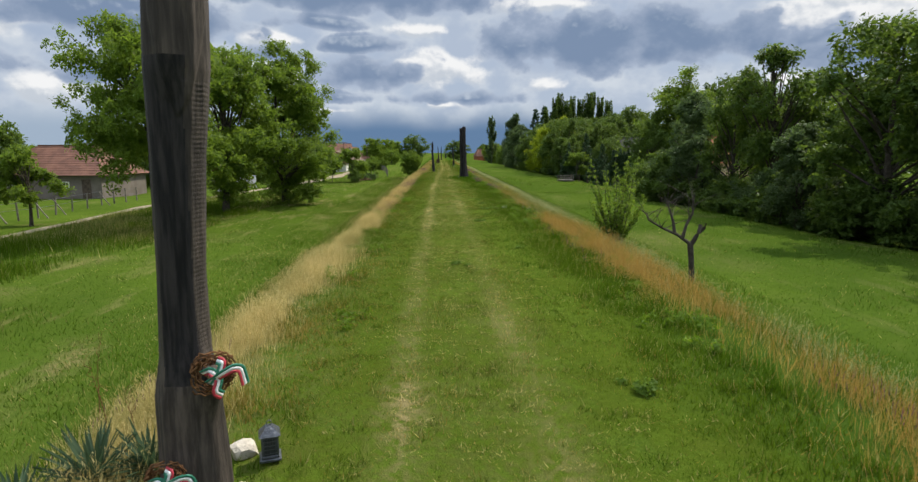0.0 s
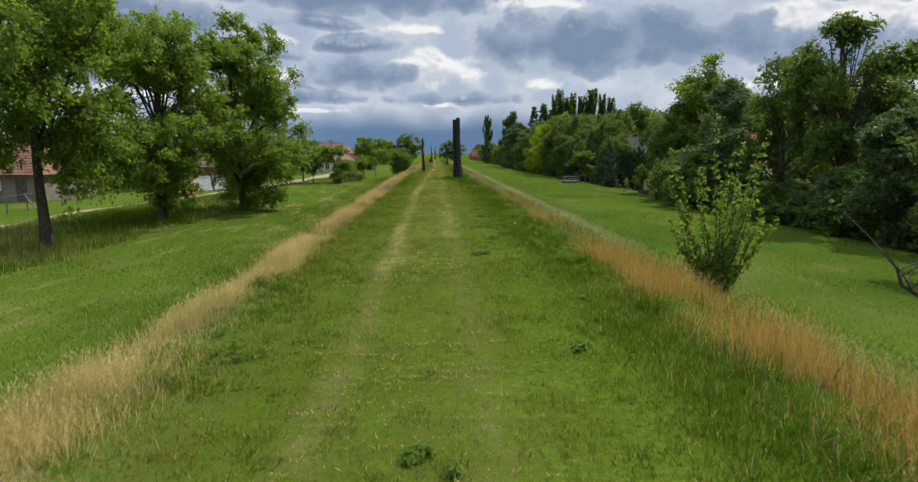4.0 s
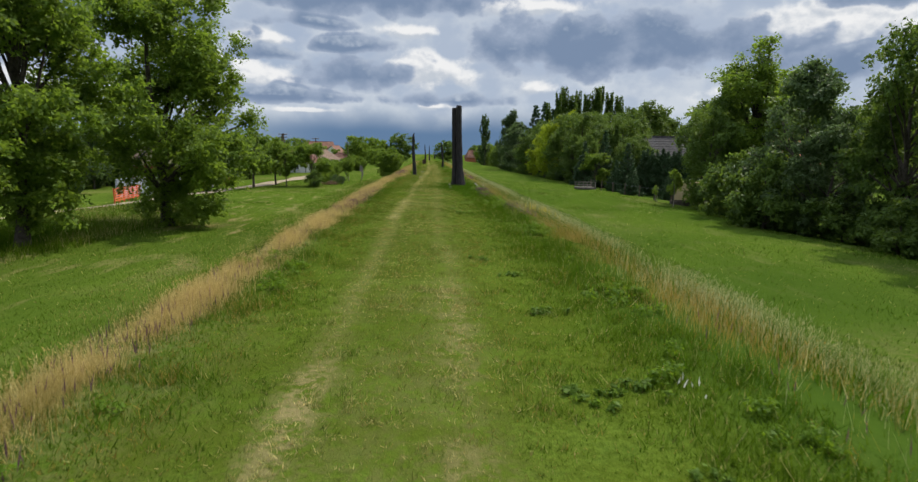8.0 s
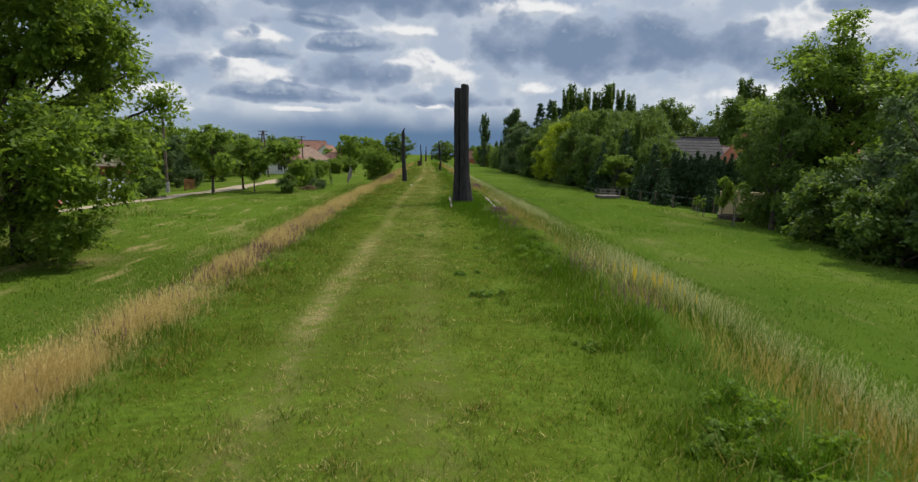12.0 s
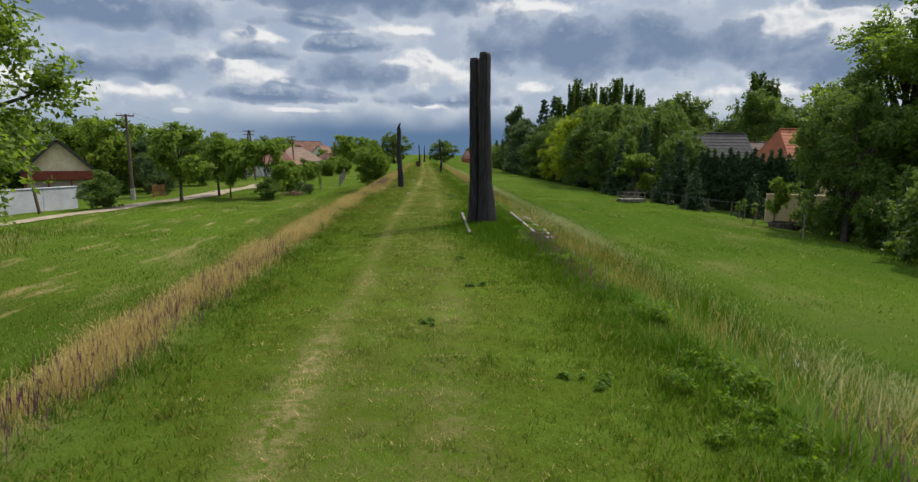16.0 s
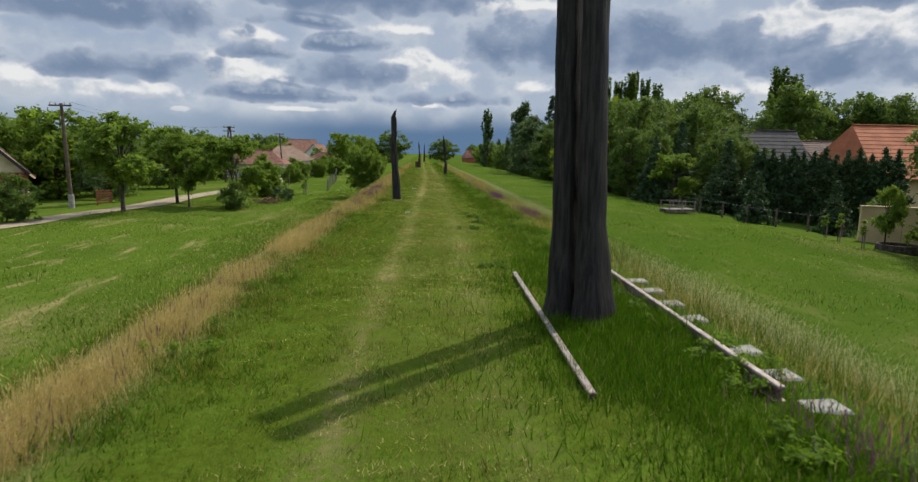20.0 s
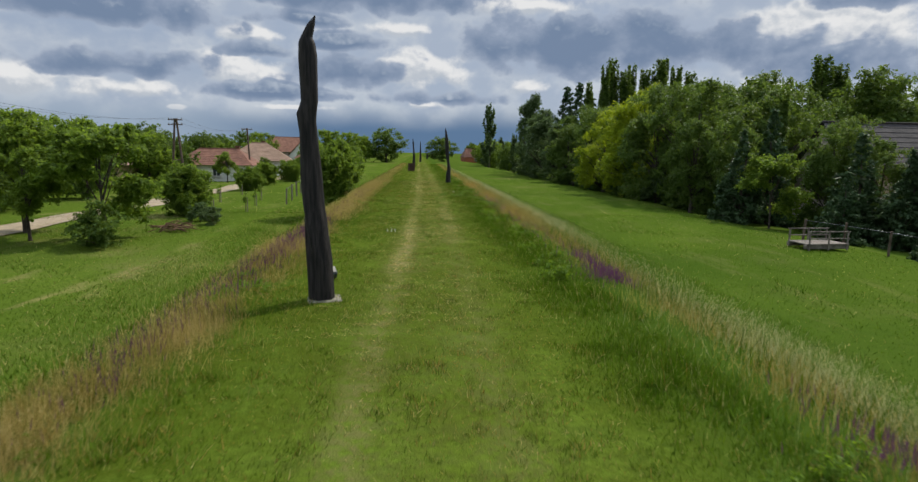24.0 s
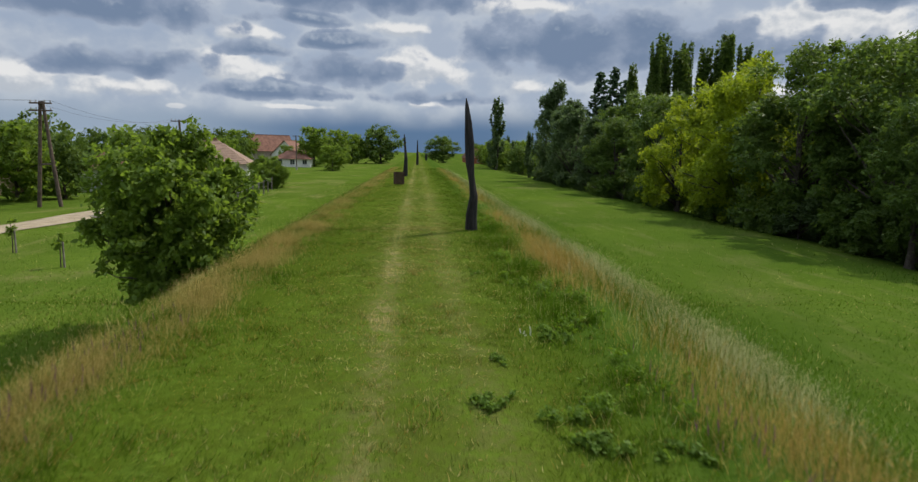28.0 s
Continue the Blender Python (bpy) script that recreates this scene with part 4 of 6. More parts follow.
carved("carved_post", "slim black timber post far along the bank", -0.6, 124.0, [loft([(-0.3, 0, 0, 0.17, 0.15, 0), (1.5, 0.05, 0, 0.15, 0.12, 60), (2.8, -0.05, 0, 0.11, 0.09, 120), (3.35, -0.1, 0, 0.02, 0.02, 140)], 20, blade_shape)], CHARRED)
carved("carved_post", "slim black timber post far along the bank", 0.25, 166.0, [loft([(-0.3, 0, 0, 0.19, 0.16, 0), (2, 0.03, 0, 0.15, 0.13, 50), (3.4, 0.02, 0, 0.10, 0.09, 90), (3.8, 0.0, 0, 0.03, 0.03, 100)], 20, blade_shape)], CHARRED)
carved("carved_post", "short dark timber post at the bank's far end", 2.2, 215.0, [loft([(-0.3, 0, 0, 0.25, 0.2, 0), (1.2, 0.0, 0, 0.2, 0.18, 20), (1.6, 0.0, 0, 0.1, 0.1, 20)], 16, blade_shape)], CHARRED)


# the first post: plaque, notched edge and a round knot
def trunk_shape(a, k, z):
    rise = np.clip((z - 0.8) * 2.5, 0, 1)
    notch = 0.016 * np.sin(z * 235 + 0.6 * np.sin(a * 5)) * np.exp(-(turn_off(a, 6.1) / 0.5) ** 4) * ((z > 0.95) & (z < 2.62))
    flat = -0.2 * np.exp(-(turn_off(a, 4.95) / 0.5) ** 4) * rise * np.clip((2.75 - z) * 4, 0, 1)
    ridge = 0.05 * np.exp(-(turn_off(a, 5.58) / 0.1) ** 2) * rise
    reach = 0.95 * np.clip((z - 2.42) / 0.55, 0, 1) ** 0.6
    plaque = 0.10 * np.clip((reach - np.abs(turn_off(a, 5.2))) * 9, 0, 1)
    cut = -0.05 * np.exp(-((turn_off(a, 5.15) - 0.35 * np.sin((z - 2.5) * 5)) / 0.05) ** 2) * (z > 2.62)
    cut = cut - 0.05 * np.exp(-((turn_off(a, 5.5) + 0.25 * np.sin((z - 2.6) * 6)) / 0.05) ** 2) * (z > 2.75)
    knot = 0.5 * np.exp(-(turn_off(a, 5.8) / 0.42) ** 2 - ((z - 0.84) / 0.17) ** 2)
    ring = 0.16 * np.exp(-(turn_off(a, 4.75) / 0.3) ** 2 - ((z - 0.16) / 0.12) ** 2)
    return 1 + notch + flat + ridge + plaque + cut + knot + ring + 0.02 * np.sin(a * 9 + z)


FIRST = (-2.18, 0.66)
fv, ff = loft([(-0.3, 0.03, 0, 0.22, 0.22, 0), (0.3, 0.03, 0, 0.205, 0.2, 0), (0.75, 0.015, 0, 0.185, 0.19, 0), (1.0, 0.02, 0, 0.145, 0.17, 0), (1.5, 0.03, 0, 0.13, 0.16, 0),
               (2.2, 0.06, 0, 0.147, 0.17, 0), (2.7, 0.09, 0, 0.175, 0.19, 0), (3.4, 0.12, 0, 0.17, 0.18, 0), (3.8, 0.13, 0, 0.15, 0.15, 0)], 96, trunk_shape, 110)
me = mesh_of("carved_post", fv, ff, [OAK, CHARRED], None, True)
mid_z, mid_a = fv[ff].mean(1)[:, 2], np.arctan2(fv[ff].mean(1)[:, 1], fv[ff].mean(1)[:, 0] - 0.03)
# second, darker material on the hollow front face, 0.85 to 2.75 m up
me.polygons.foreach_set("material_index", ((np.abs(turn_off(mid_a, 4.9)) < 0.62) & (mid_z > 0.85) & (mid_z < 2.75)).astype(np.int32))
first = new("carved_post", me)
first.matrix_basis = pose(*FIRST, gz(*FIRST))
tagged(first, "weathered grey-brown carved timber post with a notched edge", "sculpture")


# ---- at the first post ----
TWIG = plain("dry_twig", (0.09, 0.045, 0.022), (0.24, 0.12, 0.05), 20, 0.9, 0.1)
RIBBON_RED = plain("ribbon_red", (0.42, 0.03, 0.05), (0.52, 0.05, 0.07), 6, 0.5, 0.4)
RIBBON_WHITE = plain("ribbon_white", (0.68, 0.68, 0.66), (0.78, 0.78, 0.76), 6, 0.5, 0.4)
RIBBON_GREEN = plain("ribbon_green", (0.02, 0.15, 0.09), (0.035, 0.21, 0.13), 6, 0.5, 0.4)
PEWTER = plain("pewter", (0.07, 0.075, 0.085), (0.14, 0.15, 0.165), 14, 0.42, 0.5, 0.7)
YUCCA = leaf_material("yucca_leaf", (0.026, 0.055, 0.026), (0.068, 0.110, 0.055), (0.06, 0.10, 0.04), 0.3)
STONE = plain("pale_stone", (0.46, 0.41, 0.32), (0.62, 0.56, 0.46), 6, 0.9, 0.2)


def ribbon(path, width, parent, way=(0.9, 0.4, 0.0)):
    """A tricolour ribbon: three strips side by side along the path."""
    P = np.asarray(path, float)
    u = np.linspace(0, len(P) - 1, 24)
    line = np.stack([np.interp(u, np.arange(len(P)), P[:, j]) for j in range(3)], -1)
    for _ in range(3):
        line[1:-1] = (line[:-2] + 2 * line[1:-1] + line[2:]) / 4
    T = np.gradient(line, axis=0)
    side_ = np.cross(T, np.array([-0.45, 0.9, 0.05]))
    side_ /= np.linalg.norm(side_, axis=1)[:, None]
    for k, (mat, tone) in enumerate(((RIBBON_RED, "red"), (RIBBON_WHITE, "white"), (RIBBON_GREEN, "green"))):
        a, b = line + side_ * width * (k / 3 - 0.5), line + side_ * width * ((k + 1) / 3 - 0.5)
        nrm = np.cross(T, side_)
        nrm /= np.linalg.norm(nrm, axis=1)[:, None]
        ring = np.stack([a, b, b + nrm * 0.002, a + nrm * 0.002], 1)
        i, j = np.meshgrid(np.arange(23), np.arange(4), indexing="ij")
        q = np.stack([i * 4 + j, i * 4 + (j + 1) % 4, (i + 1) * 4 + (j + 1) % 4, (i + 1) * 4 + j], -1).reshape(-1, 4)
        part("ribbon_strip", mesh_of("ribbon_strip", ring.reshape(-1, 3), q, [mat], None, True), None, parent, tone + " satin ribbon stripe")


def wreath(x, y, z, rad, turn, label, twigs=70, bow=True):
    w_ = tagged(empty("wreath", x, y, z, turn), label, "wreath")
    r = np.random.default_rng(61)
    pieces = []
    for i in range(twigs):
        a0, span, off = r.uniform(0, 6.28), r.uniform(0.7, 1.9), r.normal(size=3) * rad * 0.16
        t = np.linspace(a0, a0 + span, 7)
        rr = rad * (1 + 0.12 * r.normal())
        pts = np.stack([np.cos(t) * rr + off[0], np.full(7, off[1]) - 0.01, np.sin(t) * rr + off[2]], -1) + r.normal(size=(7, 3)) * 0.006
        pieces.append(tube(pts, np.full(7, r.uniform(0.003, 0.007)), 5))
    part("twig_ring", mesh_of("twig_ring", *joined(pieces), [TWIG]), None, w_)
    if bow:
        f = -0.07
        ribbon([(-0.06, f, 0.03), (-0.02, f - 0.03, 0.05), (0.03, f - 0.02, -0.01), (0.0, f - 0.04, -0.08), (0.04, f, -0.12)], 0.055, w_)
        ribbon([(-0.03, f, -0.03), (0.03, f - 0.05, 0.02), (0.10, f - 0.04, 0.05), (0.15, f - 0.01, 0.03), (0.17, f + 0.01, -0.08)], 0.055, w_)
        ribbon([(-0.01, f - 0.02, -0.04), (0.02, f - 0.03, 0.0), (0.05, f - 0.03, 0.09), (0.02, f - 0.01, 0.1)], 0.05, w_)
    return w_


wreath(-1.93, 0.47, 0.93, 0.10, 25, "brown twig wreath with a tricolour ribbon on the post")
wreath(-2.22, 0.40, 0.30, 0.09, 12, "small twig wreath with a tricolour ribbon low on the post", 50)


def lantern(x, y, turn):
    e = tagged(empty("grave_lantern", x, y, gz(x, y), turn), "small dark pewter lantern standing in the grass", "lantern")
    part("base_plate", box(boxed((0.15, 0.15, 0.02), (0, 0, 0.03), None, 0.004), (0.125, 0.125, 0.02), (0, 0, 0.05), None, 0.004), PEWTER, e)
    for sx in (-1, 1):
        for sy in (-1, 1):
            part("corner_post", boxed((0.016, 0.016, 0.15), (sx * 0.052, sy * 0.052, 0.135), None, 0.002), PEWTER, e)
    for k in range(4):
        rot = Matrix.Rotation(k * math.pi / 2, 3, "Z")
        bm = bmesh.new()
        for i in range(-2, 3):
            box(bm, (0.004, 0.004, 0.15), rot @ Vector((i * 0.018, -0.053, 0.135)), rot)
        for i in range(5):
            box(bm, (0.09, 0.004, 0.005), rot @ Vector((0, -0.053, 0.075 + i * 0.03)), rot)
        part("lattice", bm, PEWTER, e)
        part("pane", boxed((0.088, 0.003, 0.148), rot @ Vector((0, -0.046, 0.135)), rot), GLASS_DARK, e, "dark smoked glass pane")
    bm = bmesh.new()
    bmesh.ops.create_cone(bm, cap_ends=True, segments=4, radius1=0.105, radius2=0.035, depth=0.06, matrix=Matrix.Translation((0, 0, 0.24)) @ Matrix.Rotation(math.pi / 4, 4, "Z"))
    part("roof", bm, PEWTER, e)
    v, f = tube([(0.018 * math.cos(t), 0, 0.29 + 0.018 * math.sin(t)) for t in np.linspace(0, 6.28, 14)], np.full(14, 0.004), 6)
    part("ring", mesh_of("ring", v, f, [PEWTER], None, True), None, e)


lantern(-1.83, 1.13, 18)


def rock(name, label, x, y, size, seed, mat, turn=0):
    bm = bmesh.new()
    bmesh.ops.create_icosphere(bm, subdivisions=2, radius=0.5)
    for v in bm.verts:
        q = 1 + 0.25 * noise.noise(v.co * 2.2 + Vector((seed, 0, 0)))
        v.co = Vector((max(-0.42, min(0.42, v.co.x * q)) * size[0] * 1.2, max(-0.42, min(0.42, v.co.y * q)) * size[1] * 1.2, max(-0.36, min(0.36, v.co.z * q)) * size[2] * 1.3))
    ob = part(name, bm, mat)
    ob.matrix_basis = pose(x, y, gz(x, y) + size[2] * 0.3, 6, -8, turn)
    return tagged(ob, label, "stone")


rock("stone", "pale flat stone beside the carved post", -2.05, 1.22, (0.17, 0.16, 0.13), 3, STONE, 30)
rock("stone", "pale flat stone at the foot of the carved post", -1.9, 0.72, (0.14, 0.12, 0.06), 5, STONE, 80)


def yucca(x, y, n, size, seed, turn=0):
    r = np.random.default_rng(seed)
    e = tagged(empty("yucca_plant", x, y, gz(x, y), turn), "spiky blue-green yucca growing beside the post", "plant", "yuccas")
    for i in range(n):
        a, tilt, ln = i * 2.4 + r.uniform(-0.3, 0.3), 0.25 + 1.05 * (i / n) + r.uniform(-0.1, 0.1), size * r.uniform(0.75, 1.1)
        t = np.linspace(0, 1, 6)
        out = np.sin(tilt) * t * ln + 0.05 * t * t * tilt
        up = np.cos(tilt) * t * ln - 0.14 * ln * tilt * t * t
        wd = 0.021 * np.array([0.8, 1.0, 0.95, 0.75, 0.45, 0.04])
        c, s_ = math.cos(a), math.sin(a)
        left_ = np.stack([c * out - s_ * wd, s_ * out + c * wd, up + 0.02], -1)
        right_ = np.stack([c * out + s_ * wd, s_ * out - c * wd, up + 0.02], -1)
        mid_ = np.stack([c * out, s_ * out, up + 0.008], -1)
        v = np.stack([left_, mid_, right_], 1).reshape(-1, 3)
        q = []
        for k in range(5):
            for j in range(2):
                q.append((k * 3 + j, k * 3 + j + 1, k * 3 + 4 + j, k * 3 + 3 + j))
        part("leaf", mesh_of("leaf", v, q, [YUCCA], None, True), None, e)


yucca(-2.95, 0.9, 56, 0.44, 71)
yucca(-2.62, 1.0, 48, 0.40, 72, 50)
yucca(-3.3, 0.65, 46, 0.42, 73, 110)
for sx, sy, sh in ((-3.72, 2.25, 0.95), (-3.45, 1.9, 0.7), (-3.05, 1.6, 0.45)):
    r = np.random.default_rng(int(sh * 100))
    k = np.linspace(0, 1, 8)
    pieces = [tube(np.stack([0.12 * sh * k ** 2 * (1 if sx < -3.5 else -1), 0.02 * np.sin(k * 6), k * sh], -1), 0.006 * (1.1 - k), 5)]
    for i in range(5):
        b = np.array([0.12 * sh * (0.4 + i * 0.12) ** 2 * (1 if sx < -3.5 else -1), 0, sh * (0.4 + i * 0.12)])
        pieces.append(tube([b, b + [r.uniform(-0.06, 0.06), r.uniform(-0.05, 0.05), 0.05], b + [r.uniform(-0.09, 0.09), 0.03, 0.11]], [0.003, 0.0025, 0.001], 4))
    st = new("dry_stalk", mesh_of("dry_stalk", *joined(pieces), [TWIG], None, True))
    st.matrix_basis = pose(sx, sy, gz(sx, sy))
    tagged(st, "thin dry leafless flower stalk by the yuccas", "plant", "dry stalks")

# ---- on the bank ----
# the dead tree on the slope: a pruned trunk with two arms and bare twigs
DX, DY = 5.25, 10.05
r = np.random.default_rng(81)
base = np.array([0.0, 0, gz(DX, DY) - 0.1])
fork = np.array([-0.10, -0.1, 0.12])
pieces = [tube([base, base + [0.03, 0, 0.3], base * 0.35 + fork * 0.65 + [0.03, 0, 0], fork], [0.085, 0.066, 0.062, 0.066], 10),
          tube([fork - [0, 0, 0.05], fork + [0.14, 0, 0.2], fork + [0.2, 0.03, 0.26], fork + [0.24, 0.05, 0.44]], [0.058, 0.05, 0.05, 0.046], 8),
          tube([fork + [0.2, 0.03, 0.26], fork + [0.31, 0.0, 0.38], fork + [0.34, 0, 0.47]], [0.042, 0.04, 0.04], 8)]
arms = [[fork, fork + [-0.3, 0.05, 0.22], fork + [-0.62, 0.1, 0.36], fork + [-0.95, 0.12, 0.55], fork + [-1.02, 0.12, 0.72]],
        [fork + [-0.36, 0.05, 0.25], fork + [-0.38, 0.1, 0.5], fork + [-0.46, 0.12, 0.75], fork + [-0.56, 0.1, 1.0]],
        [fork + [-0.18, 0.02, 0.14], fork + [-0.14, -0.05, 0.45], fork + [-0.02, -0.08, 0.72], fork + [-0.04, -0.1, 1.05]]]
for arm in arms:
    pieces.append(tube(arm, np.linspace(0.042, 0.012, len(arm)), 7))
    for i in range(13):
        u = r.uniform(0.45, 1.0) * (len(arm) - 1)
        p = np.array([np.interp(u, np.arange(len(arm)), np.array(arm)[:, j]) for j in range(3)])
        d = r.normal(size=3) * [0.35, 0.3, 0.15] + [0, 0, 0.35]
        pieces.append(tube([p, p + d * 0.45 + [0, 0, 0.03], p + d * r.uniform(0.8, 1.2)], [0.009, 0.006, 0.0025], 4))
dead = new("dead_tree", mesh_of("dead_tree", *joined(pieces), [BARK], None, True))
dead.matrix_basis = pose(DX, DY, 0)
tagged(dead, "dead pruned tree with grey bare twigs on the slope", "tree")

def make_shrub(x, y, h, stems, seed):
    """An upright shrub: stems fanning out from one foot, leafy along their length."""
    r = np.random.default_rng(seed)
    e = tagged(empty("young_tree", x, y, gz(x, y) - 0.03), "upright many-stemmed young tree in tall grass on the slope", "tree")
    cent, rad_ = [], []
    for i in range(stems):
        a, tilt, ln = i * 2.4 + r.uniform(-0.4, 0.4), 0.05 + 0.58 * r.random() ** 0.8, h * r.uniform(0.6, 1.0)
        ln = ln * (1 - 0.35 * max(tilt - 0.25, 0) / 0.3)
        t = np.linspace(0, 1, 7)
        out = np.sin(tilt) * t * ln * (1.1 - 0.15 * t)
        p = np.stack([np.cos(a) * out, np.sin(a) * out, np.cos(tilt) * t * ln], -1) + r.normal(size=(7, 3)) * 0.02
        part("stem", mesh_of("stem", *tube(p, 0.022 * (1.05 - t), 6), [BARK], None, True), None, e)
        for k in np.linspace(0.2, 1.0, 13):
            cent.append([np.interp(k, t, p[:, j]) for j in range(3)])
            rad_.append(0.13 * (1.15 - 0.8 * k) + 0.025)
    lv, lf = leaf_cloud(r, cent, rad_, 11000, 0.062, 1.5, 0.15, 0.9, 9)
    part("foliage", mesh_of("foliage", lv, lf, [LEAF_MID]), None, e)
    return e


make_shrub(5.1, 15.3, 3.6, 28, 28)


def rail(x0, y0, x1, y1, top):
    """A piece of flat-bottomed rail."""
    ln = math.hypot(x1 - x0, y1 - y0)
    bm = bmesh.new()
    box(bm, (0.067, ln, 0.036), (0, 0, -0.018), None, 0.008)
    box(bm, (0.016, ln - 0.004, 0.085), (0, 0, -0.078))
    box(bm, (0.115, ln, 0.014), (0, 0, -0.127), None, 0.004)
    ob = part("rail", bm, STEEL)
    ob.matrix_basis = pose((x0 + x1) / 2, (y0 + y1) / 2, top, 0, 0, -math.degrees(math.atan2(x1 - x0, y1 - y0)))
    return tagged(ob, "short length of old worn railway rail in the grass", "rail", "old track")


rail(1.12, 44.98, 1.24, 49.4, 0.075)
rail(2.6, 45.0, 2.73, 49.5, 0.10)
sleeper = None
for i, y in enumerate((44.95, 45.55, 46.15, 47.3, 47.95, 48.6, 49.3)):
    m = pose(1.78 + 0.03 * i, y, -0.15 + 0.006 * (i % 3), 0, -2.4, -1.6 + 0.8 * (i % 3))
    if sleeper is None:
        bm = boxed((2.55, 0.25, 0.17), (0, 0, 0), None, 0.02)
        sleeper = part("concrete_sleeper", bm, CONCRETE)
        sleeper.matrix_basis = m
        tagged(sleeper, "weathered pale concrete sleeper half sunk in the grass", "sleeper", "old track")
    else:
        copy_thing(sleeper, m)

MOSSY = plain("mossy_concrete", (0.12, 0.115, 0.075), (0.26, 0.24, 0.19), 9, 0.95, 0.1)
slab_ob = part("base_slab", boxed((0.42, 0.34, 0.08), (0, 0, 0), None, 0.02), MOSSY)
slab_ob.matrix_basis = pose(-1.1, 63.42, -0.01, 0, 0, 12)
tagged(slab_ob, "pale concrete footing under the twisted black post", "slab")
lamp_box = tagged(empty("ground_spotlight", -1.22, 64.58, gz(-1.22, 64.58), 25), "small ground spotlight with a pale glass front", "spotlight")
part("housing", boxed((0.2, 0.16, 0.11), (0, 0, 0.1), Matrix.Rotation(0.5, 3, "X"), 0.012), PEWTER, lamp_box)
part("glass", boxed((0.17, 0.13, 0.01), (0, -0.03, 0.158), Matrix.Rotation(0.5, 3, "X")), CONCRETE, lamp_box, "pale frosted glass")
part("bracket", boxed((0.03, 0.03, 0.08), (0, 0, 0.03)), PEWTER, lamp_box)

CRATE = plain("dark_brown_timber", (0.045, 0.025, 0.018), (0.09, 0.05, 0.035), 6, 0.85, 0.2)
bin_ = tagged(empty("litter_bin", -0.68, 111.8, gz(-0.68, 111.8), 12), "dark brown wooden litter bin on the bank", "bin")
for i in range(6):
    for sy in (-1, 1):
        part("slat", boxed((0.085, 0.022, 0.72), (-0.235 + i * 0.094, sy * 0.26, 0.42), None, 0.004), CRATE, bin_)
        part("slat", boxed((0.022, 0.085, 0.72), (sy * 0.26, -0.235 + i * 0.094, 0.42), None, 0.004), CRATE, bin_)
part("bottom", boxed((0.5, 0.5, 0.04), (0, 0, 0.08)), CRATE, bin_)


# ---- houses ----
def roof_mesh(w_, d, h, over, hip, mat, thick=0.12):
    """A ridge along x; hip: how far the ridge ends stand in. Rows of tiles as small steps."""
    hw, hd = w_ / 2 + over, d / 2 + over
    bm = bmesh.new()
    drop = -over * h / (d / 2)
    for sy in (-1, 1):
        rows_ = max(6, int(hd / 0.34))
        for i in range(rows_):
            a, b = i / rows_, (i + 1) / rows_
            xa, xb = hw - (hip + over if hip else 0) * a, hw - (hip + over if hip else 0) * b
            za, zb = drop + (h - drop) * a + 0.035, drop + (h - drop) * b
            p = [bm.verts.new(c) for c in ((-xa, sy * hd * (1 - a), za), (xa, sy * hd * (1 - a), za), (xb, sy * hd * (1 - b), zb), (-xb, sy * hd * (1 - b), zb))]
            bm.faces.new(p if sy < 0 else p[::-1])
            lip = [bm.verts.new(c) for c in ((-xa, sy * hd * (1 - a), za), (xa, sy * hd * (1 - a), za), (xa, sy * hd * (1 - a), za - 0.035), (-xa, sy * hd * (1 - a), za - 0.035))]
            bm.faces.new(lip)
    if hip:
        for sx in (-1, 1):
            rows_ = max(6, int((hip + over) / 0.34))
            for i in range(rows_):
                a, b = i / rows_, (i + 1) / rows_
                p = [bm.verts.new(c) for c in ((sx * (hw - (hip + over) * a), -hd * (1 - a), drop + (h - drop) * a + 0.035), (sx * (hw - (hip + over) * a), hd * (1 - a), drop + (h - drop) * a + 0.035),
                                               (sx * (hw - (hip + over) * b), hd * (1 - b), drop + (h - drop) * b), (sx * (hw - (hip + over) * b), -hd * (1 - b), drop + (h - drop) * b))]
                bm.faces.new(p)
                xe, ye, ze = sx * (hw - (hip + over) * a), hd * (1 - a), drop + (h - drop) * a + 0.035
                bm.faces.new([bm.verts.new(c) for c in ((xe, -ye, ze), (xe, ye, ze), (xe, ye, ze - 0.035), (xe, -ye, ze - 0.035))])
    soffit = [bm.verts.new(c) for c in ((-hw, -hd, drop), (hw, -hd, drop), (hw, hd, drop), (-hw, hd, drop))]
    if hip:
        bm.faces.new(soffit)
    bmesh.ops.remove_doubles(bm, verts=bm.verts[:], dist=0.004)
    return bm


